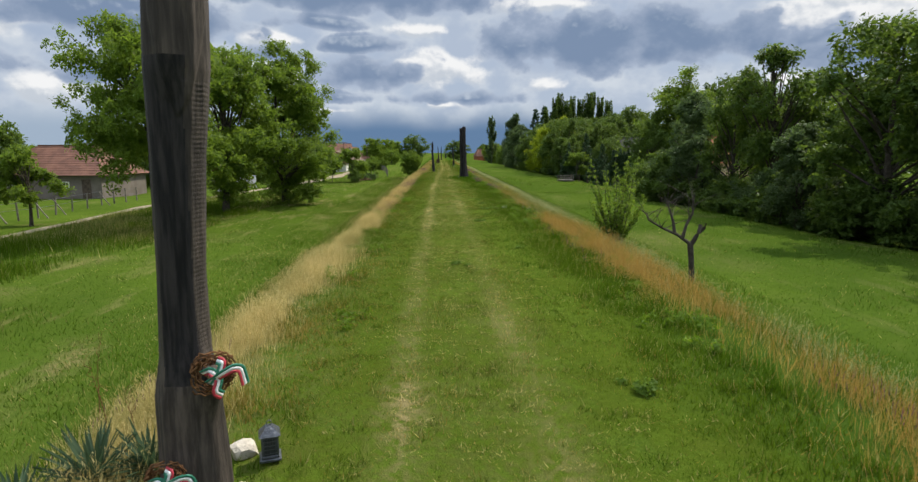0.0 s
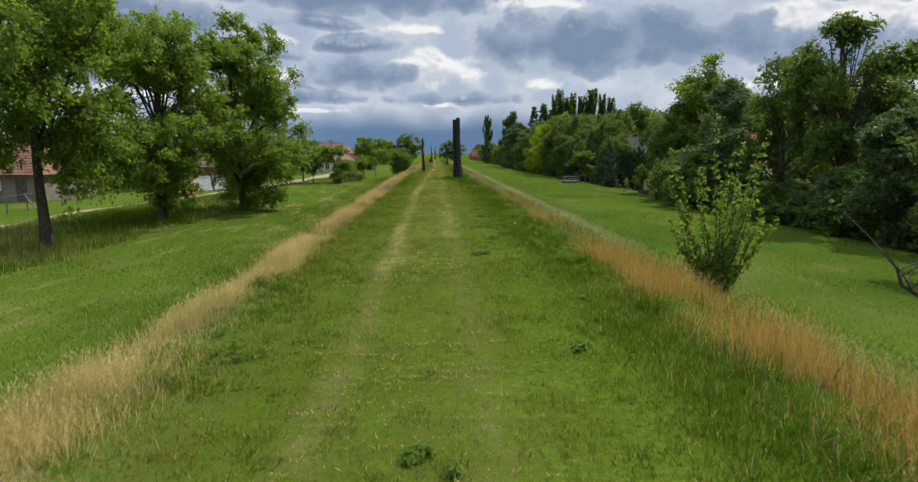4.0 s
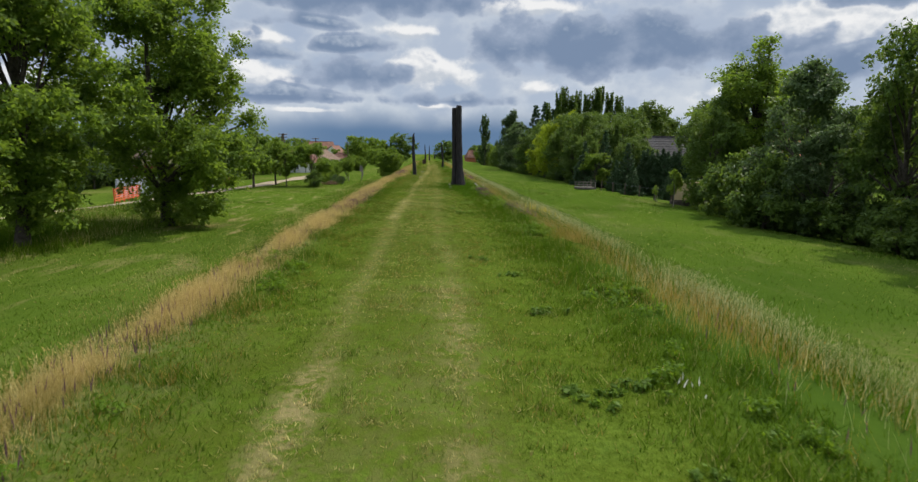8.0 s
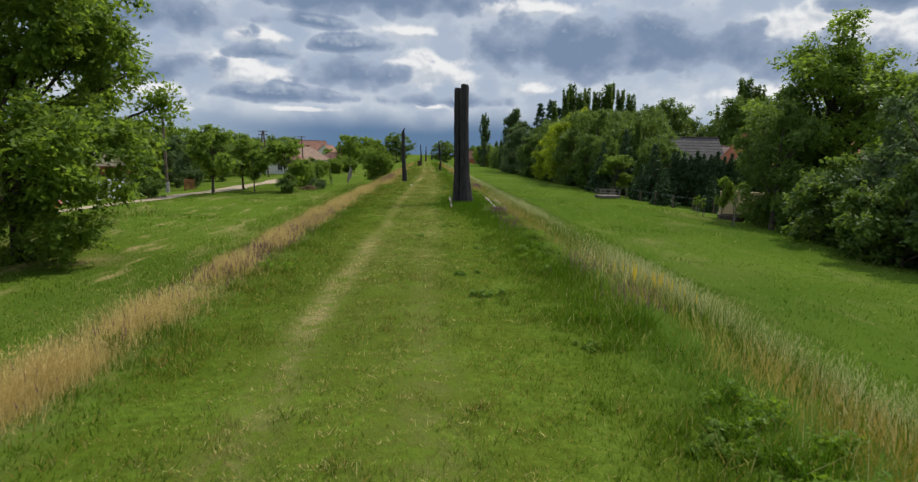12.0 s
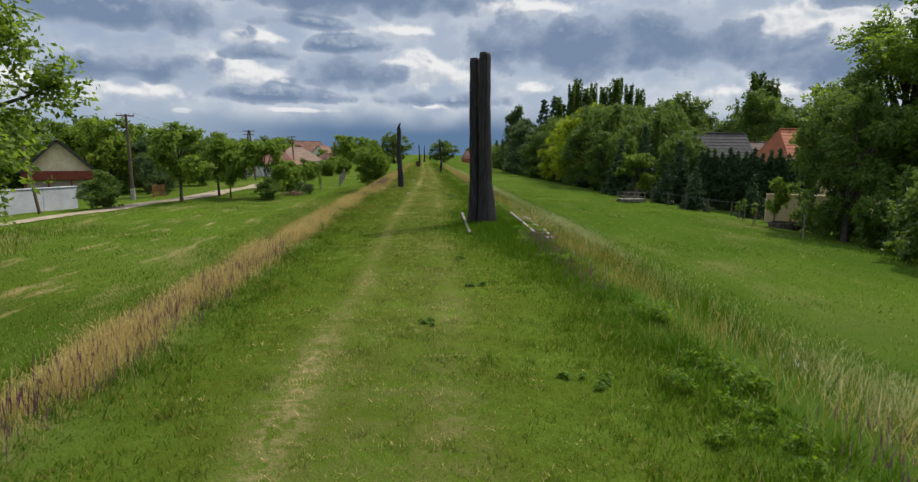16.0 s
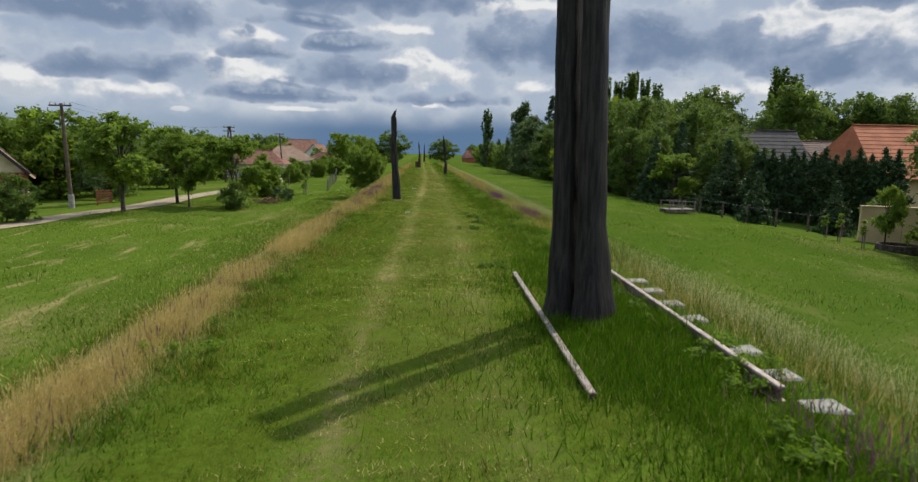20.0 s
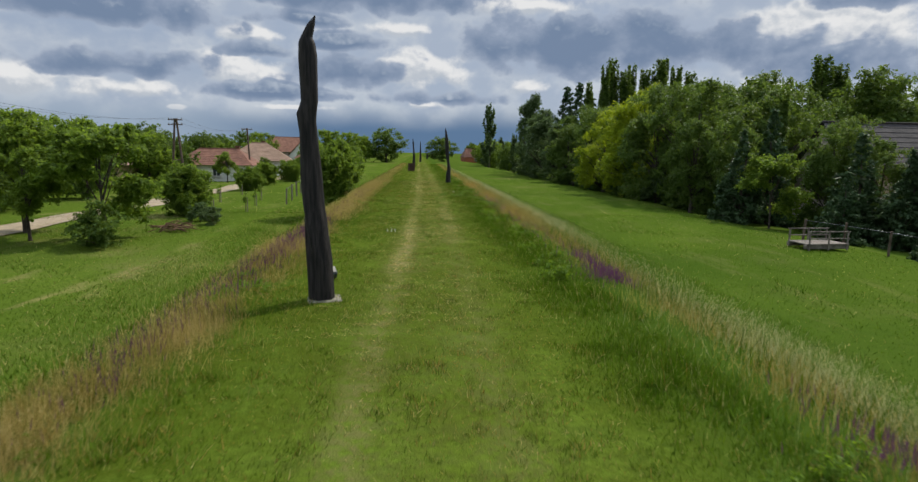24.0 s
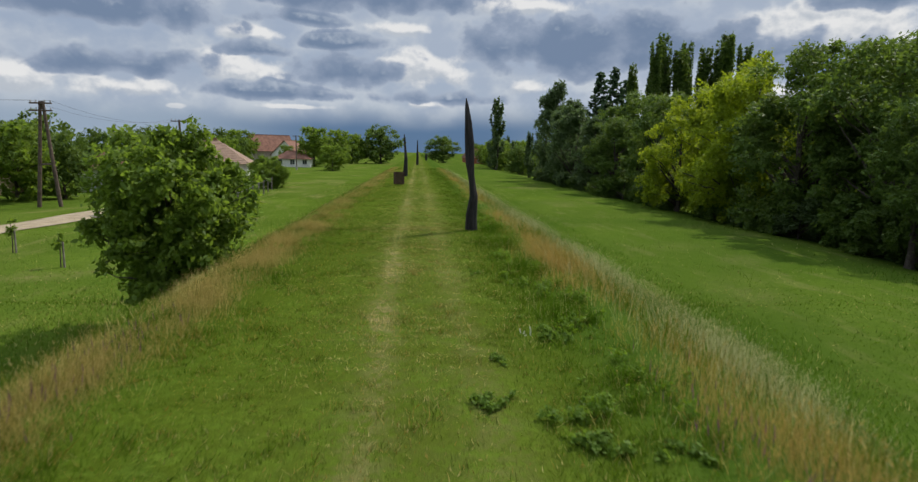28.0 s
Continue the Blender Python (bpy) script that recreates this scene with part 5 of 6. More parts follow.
def house(label, x, y, turn, w_, d, wall_h, roof_h, wall_mat, roof_mat, hip=2.0, windows=(), chimney=None, door=None, over=0.45, gable_mat=None):
    z = gz(x, y)
    e = tagged(empty("house", x, y, z - 0.1, turn), label, "house")
    wall = part("wall", boxed((w_, d, wall_h + 0.1), (0, 0, wall_h / 2 + 0.05)), wall_mat, e)
    if not hip:
        for sx in (-1, 1):
            bm = bmesh.new()
            p = [bm.verts.new(c) for c in ((sx * w_ / 2, -d / 2, wall_h + 0.1), (sx * w_ / 2, d / 2, wall_h + 0.1), (sx * w_ / 2, 0, wall_h + roof_h))]
            q = [bm.verts.new((v.co.x - sx * 0.2, v.co.y, v.co.z)) for v in p]
            bm.faces.new(p)
            bm.faces.new(q[::-1])
            for i in range(3):
                bm.faces.new((p[i], q[i], q[(i + 1) % 3], p[(i + 1) % 3]))
            part("gable", bm, gable_mat or wall_mat, e)
    roof = part("roof", roof_mesh(w_, d, roof_h, over, hip, roof_mat), roof_mat, e)
    roof.location = (0, 0, wall_h + 0.12)
    part("ridge_tiles", boxed((w_ + 2 * over - (2 * (hip + over) if hip else 0), 0.22, 0.12), (0, 0, roof_h + 0.03), None, 0.03), roof_mat, roof)
    if chimney:
        c = part("chimney", box(boxed((0.55, 0.5, 1.5), (chimney[0], chimney[1], wall_h + roof_h * 0.85), None, 0.01), (0.68, 0.62, 0.1), (chimney[0], chimney[1], wall_h + roof_h * 0.85 + 0.75)), TILE_RED, e)
    for wx, wz, ww, wh in windows:
        f = part("window", boxed((ww + 0.16, 0.06, wh + 0.16), (wx, -d / 2 - 0.02, wz), None, 0.01), RENDER_WHITE, e)
        part("pane", boxed((ww / 2 - 0.05, 0.02, wh - 0.06), (wx - ww / 4, -d / 2 - 0.056, wz)), GLASS_DARK, f)
        part("pane", boxed((ww / 2 - 0.05, 0.02, wh - 0.06), (wx + ww / 4, -d / 2 - 0.056, wz)), GLASS_DARK, f)
        part("sill", boxed((ww + 0.3, 0.16, 0.05), (wx, -d / 2 - 0.07, wz - wh / 2 - 0.1)), CONCRETE, f)
    if door:
        dd = part("door", boxed((0.95, 0.06, 2.0), (door, -d / 2 - 0.025, 1.1), None, 0.01), POLE_WOOD, e)
        part("handle", boxed((0.12, 0.03, 0.03), (door + 0.33, -d / 2 - 0.07, 1.1)), PEWTER, dd)
    return e


house("long brown-rendered village house with a weathered tile roof", -41.4, 62.5, -4, 12.4, 8.0, 2.7, 2.8, RENDER_BROWN, TILE_RED, 3.0, [(-3.6, 1.6, 0.5, 0.5), (2.4, 1.5, 0.6, 0.6)], (1.5, 0.6), 4.6)
house("small cottage with a cream gable over a red porch", -33.2, 87.0, -58, 7.5, 5.0, 2.4, 2.6, RENDER_BEIGE, TILE_TAN, 0.0, [], None, None, 0.5, CREAM)
porch = tagged(empty("porch", -31.13, 83.68, gz(-31.13, 83.68), -58), "red-brown boarded porch under the cottage gable", "porch")
part("fascia", boxed((0.16, 5.2, 0.75), (0.15, 0, 2.05), None, 0.02), PORCH_RED, porch)
for k in range(4):
    part("post", boxed((0.14, 0.14, 1.8), (0.15, -2.4 + 1.6 * k, 0.8), None, 0.01), PORCH_RED, porch)
for sy in (-1, 1):
    part("barge_board", boxed((0.1, 3.7, 0.2), (0.32, sy * 1.42, 3.62), Matrix.Rotation(-sy * 0.80, 3, "X"), 0.01), TILE_GREY, porch, "dark barge board along the gable")
house("low white village house with a red tile roof", -27.4, 138.0, 3, 9.5, 6.0, 2.4, 1.9, RENDER_WHITE, TILE_RED, 2.2, [(-2.2, 1.4, 0.7, 0.7), (0.4, 1.35, 0.9, 1.1), (3.4, 1.35, 0.9, 1.1)], (2.4, 0.3))
house("village house with a hipped tan tile roof", -25.6, 151.5, 12, 9.5, 9.0, 2.8, 2.5, RENDER_WHITE, TILE_TAN, 3.6, [(-2.5, 1.5, 1.1, 1.3), (1.5, 1.5, 1.1, 1.3)], (0.6, 0.3))
house("yellow house with a grey-tan roof beside the track", -40.2, 131.5, 5, 8.5, 7.0, 2.4, 2.0, RENDER_YELLOW, TILE_TAN, 2.4, [(2.4, 1.4, 0.9, 1.1)])
house("village house with a broad red tile roof", -31.5, 229.0, 4, 8.6, 7.0, 2.2, 1.8, RENDER_WHITE, TILE_RED, 2.6, [(-3, 1.4, 1.1, 1.2), (0, 1.4, 1.1, 1.2), (3, 1.4, 1.1, 1.2)])
house("distant house with a steep brown-red roof", -46.0, 262.0, 30, 12.0, 9.0, 4.0, 4.6, RENDER_BEIGE, TILE_RED, 0.0, [(0, 2.0, 1.1, 1.3)], (2.0, 0.5))
house("distant house with a brown-red roof among trees", -38.0, 255.0, 80, 9.0, 8.0, 3.0, 4.0, RENDER_WHITE, TILE_RED, 0.0)
house("distant red-roofed house at the end of the meadow", 27.0, 345.0, 10, 11.0, 8.0, 3.0, 4.0, TILE_ORANGE, TILE_RED, 1.5, [(0, 1.5, 1.1, 1.3)], (2.0, 0.5))
house("house with a grey slate-coloured roof behind the hedge", 32.9, 96.5, -2, 6.6, 6.4, 4.4, 3.1, RENDER_BEIGE, TILE_GREY, 0.0, [(-1.5, 1.6, 1.1, 1.3)])
house("low outbuilding with a brown-red roof behind the hedge", 41.6, 96.0, -2, 8.6, 6.0, 4.6, 1.9, RENDER_BEIGE, TILE_BROWN, 0.0)
house("house with a large orange tile roof behind the hedge", 38.0, 83.0, -3, 12.5, 8.4, 3.9, 3.5, RENDER_YELLOW, TILE_ORANGE, 0.6, [(-2.5, 1.6, 1.1, 1.3)])
WALL_GREY = plain("grey_concrete_wall", (0.36, 0.37, 0.40), (0.48, 0.49, 0.52), 1.0, 0.9)
sky1 = part("skylight", boxed((0.55, 0.06, 0.7), (0, 0, 0), Matrix.Rotation(-0.86, 3, "X"), 0.01), WALL_GREY)
sky1.matrix_basis = pose(33.8, 95.75, 3.1)
tagged(sky1, "pale skylight in the grey roof", "skylight", "skylights")
copy_thing(sky1, pose(36.0, 95.75, 3.1))


# ---- poles, walls and fences ----
def pole(x, y, h, arms_, label, lean=0.0, legs=1):
    e = tagged(empty("utility_pole", x, y, gz(x, y) - 0.1, 0), label, "utility pole", "utility poles")
    if legs == 1:
        v, f = tube([(0, 0, 0), (lean * h * 0.5, 0, h * 0.5), (lean * h, 0, h)], [0.14, 0.12, 0.10], 10)
        part("pole", mesh_of("pole", v, f, [POLE_WOOD], None, True), None, e)
        v, f = tube([(0, 0, 0), (0, 0, 1.1)], [0.2, 0.19], 8)
        part("footing", mesh_of("footing", v, f, [CONCRETE]), None, e)
    else:
        for s_ in (-1, 1):
            v, f = tube([(s_ * 0.75, 0, 0), (s_ * 0.4, 0, h * 0.5), (s_ * 0.08, 0, h)], [0.14, 0.12, 0.10], 10)
            part("pole", mesh_of("pole", v, f, [POLE_WOOD], None, True), None, e)
        part("brace", boxed((0.9, 0.1, 0.12), (0, 0, h * 0.42), None, 0.01), POLE_WOOD, e)
    for k in range(arms_):
        arm = part("crossarm", boxed((1.5, 0.1, 0.1), (lean * h, -0.12, h - 0.15 - 0.5 * k), None, 0.01), POLE_WOOD, e)
        for i in (-0.66, -0.3, 0.3, 0.66):
            v, f = tube([(lean * h + i, -0.12, h - 0.12 - 0.5 * k), (lean * h + i, -0.12, h + 0.02 - 0.5 * k), (lean * h + i, -0.12, h + 0.06 - 0.5 * k)], [0.03, 0.045, 0.015], 8)
            part("insulator", mesh_of("insulator", v, f, [CONCRETE], None, True), None, arm)
    return e


pole(-24.7, 82.8, 7.3, 1, "wooden utility pole on a concrete footing beside the track", -0.02)
pole(-25.7, 120.0, 7.5, 2, "wooden A-frame utility pole beside the dirt track", 0.0, 2)
pole(-22.9, 137.0, 7.0, 1, "leaning wooden utility pole near the white house", -0.05)
pole(-38.5, 124.0, 6.8, 1, "wooden utility pole between the gardens", -0.04)
pole(-26.0, 205.0, 7.5, 1, "distant wooden utility pole along the track", 0.0)
for zo in (-0.66, 0.66):
    for a, b in (((-24.85, 82.7, 4.85), (-25.7, 119.9, 4.95)), ((-25.7, 119.9, 4.95), (-23.25, 136.9, 4.6))):
        k = np.linspace(0, 1, 14)[:, None]
        pts = np.array(a) * (1 - k) + np.array(b) * k - np.array([0, 0, 1]) * (3.2 * k * (1 - k)) + np.array([zo, 0, 0])
        v, f = tube(pts, np.full(14, 0.008), 4)
        wire = new("power_line", mesh_of("power_line", v, f, [PEWTER]))
        tagged(wire, "thin sagging power line between wooden poles", "cable", "power lines")
lean_pole = part("leaning_post", mesh_of("leaning_post", *tube([(0, 0, 0), (-0.35, 0, 2.3), (-0.7, 0, 4.6)], [0.1, 0.09, 0.07], 9), [POLE_WOOD], None, True), None)
lean_pole.matrix_basis = pose(-24.9, 71.0, gz(-24.9, 71.0) - 0.1)
tagged(lean_pole, "leaning wooden post beside the garden wall", "post")


def wall_run(name, label, x0, y0, x1, y1, h, mat, cat="wall", thick=0.22):
    ln = math.hypot(x1 - x0, y1 - y0)
    xm, ym = (x0 + x1) / 2, (y0 + y1) / 2
    e = tagged(empty(name, xm, ym, gz(xm, ym) - 0.15, math.degrees(math.atan2(y1 - y0, x1 - x0))), label, cat)
    k = max(2, round(ln / 2.4))
    for i in range(k):
        part("panel", boxed((ln / k - 0.02, thick, h + 0.15), (-ln / 2 + (i + 0.5) * ln / k, 0, (h + 0.15) / 2), None, 0.012), mat, e)
    part("coping", boxed((ln, thick + 0.1, 0.07), (0, 0, h + 0.19), None, 0.01), mat, e)
    return e


wall_run("garden_wall", "grey concrete garden wall beside the track", -27.6, 68.0, -25.2, 75.6, 1.55, WALL_GREY)
wall_run("garden_wall", "tan rendered garden wall beside the lawn", 24.6, 71.8, 30.2, 69.4, 2.1, RENDER_YELLOW)


GATE = plain("orange_stained_wood", (0.22, 0.085, 0.035), (0.32, 0.13, 0.055), 3, 0.8)


def slat_fence(label, x0, y0, x1, y1, h, mat):
    ln = math.hypot(x1 - x0, y1 - y0)
    e = tagged(empty("slatted_fence", x0, y0, gz(x0, y0), math.degrees(math.atan2(y1 - y0, x1 - x0))), label, "fence")
    for i in range(int(ln / 1.0) + 1):
        part("post", boxed((0.09, 0.09, h + 0.1), (i * 1.0, 0, h / 2), None, 0.008), mat, e)
    for k in range(6):
        part("slat", boxed((ln, 0.03, 0.11), (ln / 2, -0.05, 0.22 + k * (h - 0.25) / 5), None, 0.005), mat, e)


slat_fence("orange-red slatted wooden fence beside the track", -24.4, 61.5, -25.2, 67.2, 1.15, RED_PAINT)
slat_fence("brown-orange wooden garden gate panel", -23.4, 83.6, -22.7, 84.3, 1.1, GATE)


def post_fence(name, label, pts, step, h, rails, mat, braces=()):
    x0, y0 = pts[0]
    e = tagged(empty(name, x0, y0, 0), label, "fence")
    line = np.array(pts, float)
    seg = np.concatenate([[0], np.cumsum(np.linalg.norm(np.diff(line, axis=0), axis=1))])
    count = int(seg[-1] / step) + 1
    r = np.random.default_rng(91)
    tops = []
    for i in range(count):
        u = i * step
        px, py = np.interp(u, seg, line[:, 0]), np.interp(u, seg, line[:, 1])
        hh = h * r.uniform(0.92, 1.08)
        z = gz(px, py)
        rot = Euler((r.uniform(-0.05, 0.05), r.uniform(-0.05, 0.05), r.uniform(0, 1))).to_matrix()
        part("post", boxed((0.1, 0.1, hh + 0.2), (px - x0, py - y0, z + hh / 2 - 0.1), rot, 0.01), mat, e)
        if i in braces:
            part("brace", boxed((0.07, 0.07, h * 1.15), (px - x0 + 0.35, py - y0 - 0.1, z + h * 0.45), Matrix.Rotation(-0.62, 3, "Y"), 0.008), mat, e)
        tops.append((px - x0, py - y0, z))
    for k in range(rails):
        zz = h * (0.92 - 0.36 * k)
        v, f = tube([(a, b, c + zz) for a, b, c in tops], np.full(len(tops), 0.012), 5)
        part("wire", mesh_of("wire", v, f, [PEWTER]), None, e)


OLD_POST = plain("old_fence_post", (0.12, 0.10, 0.085), (0.24, 0.21, 0.175), 6, 0.9)
post_fence("garden_fence", "old post and wire garden fence before the beige house", [(-30.0, 34.0), (-30.5, 45.0), (-31.0, 57.0)], 2.2, 1.35, 2, OLD_POST, (1, 3, 4, 7))
post_fence("garden_fence", "thin post and wire fence round the lawn", [(19.4, 83.5), (22.0, 78.0), (26.0, 72.6)], 1.9, 1.15, 1, POLE_WOOD)
post_fence("garden_fence", "thin wooden posts with wire on the far meadow", [(-9.5, 98.5), (-11.5, 118.0), (-15.0, 142.0)], 3.4, 1.2, 1, OLD_POST)


def staked(x, y, h, label):
    e = tagged(empty("staked_sapling", x, y, gz(x, y)), label, "sapling", "staked saplings")
    part("stake", boxed((0.05, 0.05, h * 0.75), (0.12, 0, h * 0.34), None, 0.006), OLD_POST, e)
    v, f = tube([(0, 0, -0.05), (0.02, 0.01, h * 0.5), (0, 0, h)], [0.022, 0.016, 0.006], 6)
    part("stem", mesh_of("stem", v, f, [BARK], None, True), None, e)
    rr = np.random.default_rng(int(abs(x * 100 + y)))
    lv, lf = leaf_cloud(rr, [(0, 0, h * 0.7), (0.05, 0.05, h * 0.92), (-0.05, 0.02, h * 0.55)], [h * 0.14, h * 0.1, h * 0.1], 160, 0.11)
    part("leaves", mesh_of("leaves", lv, lf, [LEAF_MID]), None, e)


for x, y, h in ((-11.2, 88.2, 1.7), (-10.6, 92.3, 1.2), (-11.3, 96.8, 1.2), (-14.6, 99.5, 1.3), (-12.2, 101.5, 1.3), (-15.0, 106.0, 1.2)):
    staked(x, y, h, "thin staked sapling on the meadow")
for x, y, h in ((20.6, 66.5, 1.4), (21.6, 69.4, 1.5), (19.3, 60.0, 2.6), (22.4, 71.5, 1.3)):
    staked(x, y, h, "thin staked sapling on the garden lawn")

# footbridge over the ditch, and a round planter
bridge = tagged(empty("footbridge", 17.9, 80.4, gz(17.9, 80.4), 6), "small weathered wooden footbridge with rails", "footbridge")
for i in range(11):
    part("plank", boxed((0.17, 1.2, 0.05), (-0.95 + i * 0.19, 0, 0.24), None, 0.006), OLD_POST, bridge)
for sx in (-1, 0, 1):
    for sy in (-1, 1):
        part("post", boxed((0.06, 0.06, 0.85), (sx * 0.95, sy * 0.6, 0.40), None, 0.006), OLD_POST, bridge)
for sy in (-1, 1):
    part("beam", boxed((2.2, 0.12, 0.18), (0, sy * 0.5, 0.12), None, 0.01), OLD_POST, bridge)
    for z in (0.50, 0.80):
        part("handrail", boxed((2.1, 0.035, 0.05), (0, sy * 0.6, z), None, 0.006), OLD_POST, bridge)
heap = tagged(empty("brush_pile", -11.4, 84.0, gz(-11.4, 84.0)), "heap of dry reddish-brown cut branches on the meadow", "brush pile")
DRY_TWIG = plain("dry_twig", (0.10, 0.06, 0.04), (0.22, 0.135, 0.085), 8, 0.95, 0.1)
rh = np.random.default_rng(77)
for i in range(60):
    a, d = rh.uniform(0, 6.28), 0.85 * rh.random() ** 0.6
    mid_ = np.array([math.cos(a) * d, math.sin(a) * d, 0.08 + 0.42 * (1 - d) * rh.random()])
    b = rh.uniform(0, 6.28)
    way_t = np.array([math.cos(b), math.sin(b), rh.uniform(-0.25, 0.35)]) * rh.uniform(0.25, 0.6)
    part("branch", mesh_of("branch", *tube(np.array([mid_ - way_t, mid_ + [0, 0, 0.06], mid_ + way_t]), [0.022, 0.016, 0.006], 5), [DRY_TWIG], None, True), None, heap)
plant(grey_bush, "low grey-green weed clump beside the brush pile", -10.5, 86.3, 1.0, 20, 1.1, "weeds")
plant(grey_bush, "low grey-green weed clump beside the brush pile", -11.6, 87.6, 1.1, 120, 1.1, "weeds")
planter = tagged(empty("round_planter", 23.4, 67.6, gz(23.4, 67.6)), "low dark round planter ring on the lawn", "planter")
for i in range(22):
    a = i / 22 * 2 * math.pi
    part("block", boxed((0.24, 0.16, 0.42), (0.85 * math.cos(a), 0.85 * math.sin(a), 0.2), Matrix.Rotation(a + math.pi / 2, 3, "Z"), 0.02), BARK, planter)


# ---- flowers and weeds ----
def spikes(spots, name, label, mat, per, spread, hmin, hmax, wide):
    r = np.random.default_rng(101)
    vs = []
    for x0, y0, x1, y1, k in spots:
        n = int(per * k)
        u = r.random(n)
        x = x0 + (x1 - x0) * u + r.normal(size=n) * spread
        y = y0 + (y1 - y0) * u + r.normal(size=n) * spread * 1.6
        h = r.uniform(hmin, hmax, n)
        z = ground_z(x, y)
        a, lx, ly = r.uniform(0, 3.14, n), r.normal(size=n) * 0.018, r.normal(size=n) * 0.018
        for d in (0, 1.57):
            dx, dy = np.cos(a + d) * wide, np.sin(a + d) * wide
            lo = np.stack([x, y, z + h * 0.3], -1)
            up = np.stack([x + lx, y + ly, z + h], -1)
            m = lo * 0.6 + up * 0.4
            off = np.stack([dx, dy, dx * 0], -1)
            vs.append(np.stack([lo, m + off, up, m - off], 1))
    v = np.concatenate(vs).reshape(-1, 3)
    ob = new(name, mesh_of(name, v, np.arange(len(v)).reshape(-1, 4), [mat]))
    return tagged(ob, label, "flowers", kind="stuff")


spikes([(-2.7, 24, -2.75, 34, 1.0), (-2.68, 33.5, -2.68, 43, 6.0), (-2.7, 42, -2.65, 50, 1.2), (-2.65, 53, -2.5, 60, 1.0), (-2.5, 60.5, -2.45, 66, 3.0), (-2.45, 65.5, -2.4, 71.5, 4.0), (-2.45, 70, -2.4, 84, 1.6), (-2.7, 18, -2.75, 24, 1.2),
        (2.9, 32.5, 3.1, 33.2, 0.5), (2.7, 34.2, 2.9, 35.4, 0.6), (2.45, 39.5, 2.55, 44.8, 1.3), (2.55, 43.9, 2.75, 44.5, 0.7), (3.25, 57.2, 3.2, 60.2, 1.2), (3.2, 66.0, 3.0, 69.0, 0.6),
        (2.7, 64.6, 3.1, 65.0, 0.5), (2.85, 69, 2.9, 82, 2.4), (3.4, 1.2, 3.5, 2.6, 0.4), (-3.5, 2.0, -3.2, 3.6, 0.5), (2.6, 8, 2.8, 22, 0.5)],
       "salvia_flowers", "purple wild sage flower spikes along the bank's edges", SALVIA, 170, 0.2, 0.10, 0.26, 0.0045)
SAGE_BRIGHT = leaf_material("bright_sage_flower", (0.072, 0.030, 0.068), (0.17, 0.070, 0.155), (0.15, 0.06, 0.13))
spikes([(3.05, 64.3, 3.0, 65.2, 1.3), (3.0, 65.4, 3.1, 66.6, 0.7), (3.2, 57.6, 3.15, 59.6, 1.4), (-2.5, 66.5, -2.4, 70.0, 1.3)],
       "sage_flowers", "vivid purple sage flower spikes in thick patches", SAGE_BRIGHT, 190, 0.13, 0.12, 0.28, 0.005)
YELLOW = leaf_material("yellow_flower", (0.35, 0.26, 0.02), (0.55, 0.42, 0.04), (0.5, 0.4, 0.05))
WHITE_FL = leaf_material("white_flower", (0.45, 0.46, 0.40), (0.65, 0.65, 0.60), (0.5, 0.5, 0.45))
spikes([(3.4, 33.5, 3.8, 34.4, 1.0)], "yellow_flowers", "small yellow meadow flowers in the tall grass", YELLOW, 26, 0.2, 0.3, 0.42, 0.012)
spikes([(-0.53, 69.3, -0.5, 69.45, 0.4), (-0.6, 58.0, -0.55, 58.15, 0.4), (2.0, 19.6, 2.05, 19.7, 0.3), (1.7, 83.4, 1.75, 83.5, 0.3), (3.6, 37.0, 3.7, 37.2, 0.3)],
       "white_flowers", "small white flower heads in the grass", WHITE_FL, 22, 0.06, 0.06, 0.13, 0.008)

r = np.random.default_rng(111)
spots = [(1.33, 2.26, 0.24), (1.12, 81.6, 0.22), (1.64, 81.05, 0.3), (1.25, 58.3, 0.22), (1.3, 57.35, 0.28), (2.1, 28.9, 0.25), (1.95, 83.4, 0.25), (0.72, 15.5, 0.2), (0.95, 32.8, 0.2),
         (0.81, 39.8, 0.16), (1.0, 50.1, 0.22), (1.4, 56.3, 0.26), (1.08, 54.8, 0.24), (1.3, 10.4, 0.16), (0.8, 15.6, 0.14), (1.2, 23.8, 0.16), (1.6, 19.6, 0.2), (1.3, 21.9, 0.2), (2.3, 80.9, 0.2)]
for i in range(22):
    spots.append((float(np.clip(r.normal(1.35, 0.7), -2.3, 2.5)), r.uniform(0.5, 100), r.uniform(0.08, 0.2)))
cent, rad_ = [], []
for x, y, q in spots:
    q = 0.72 * q
    for i in range(6):
        cent.append((x + r.normal() * q * 0.7, y + r.normal() * q * 0.7, gz(x, y) + q * 0.28))
        rad_.append(q * r.uniform(0.35, 0.6))
lv, lf = leaf_cloud(r, cent, rad_, 12000, 0.036, 0.6, 0.8)
tagged(new("weed_clumps", mesh_of("weed_clumps", lv, lf, [WEED])), "dark green weed clumps in the mown grass", "weeds", kind="stuff")

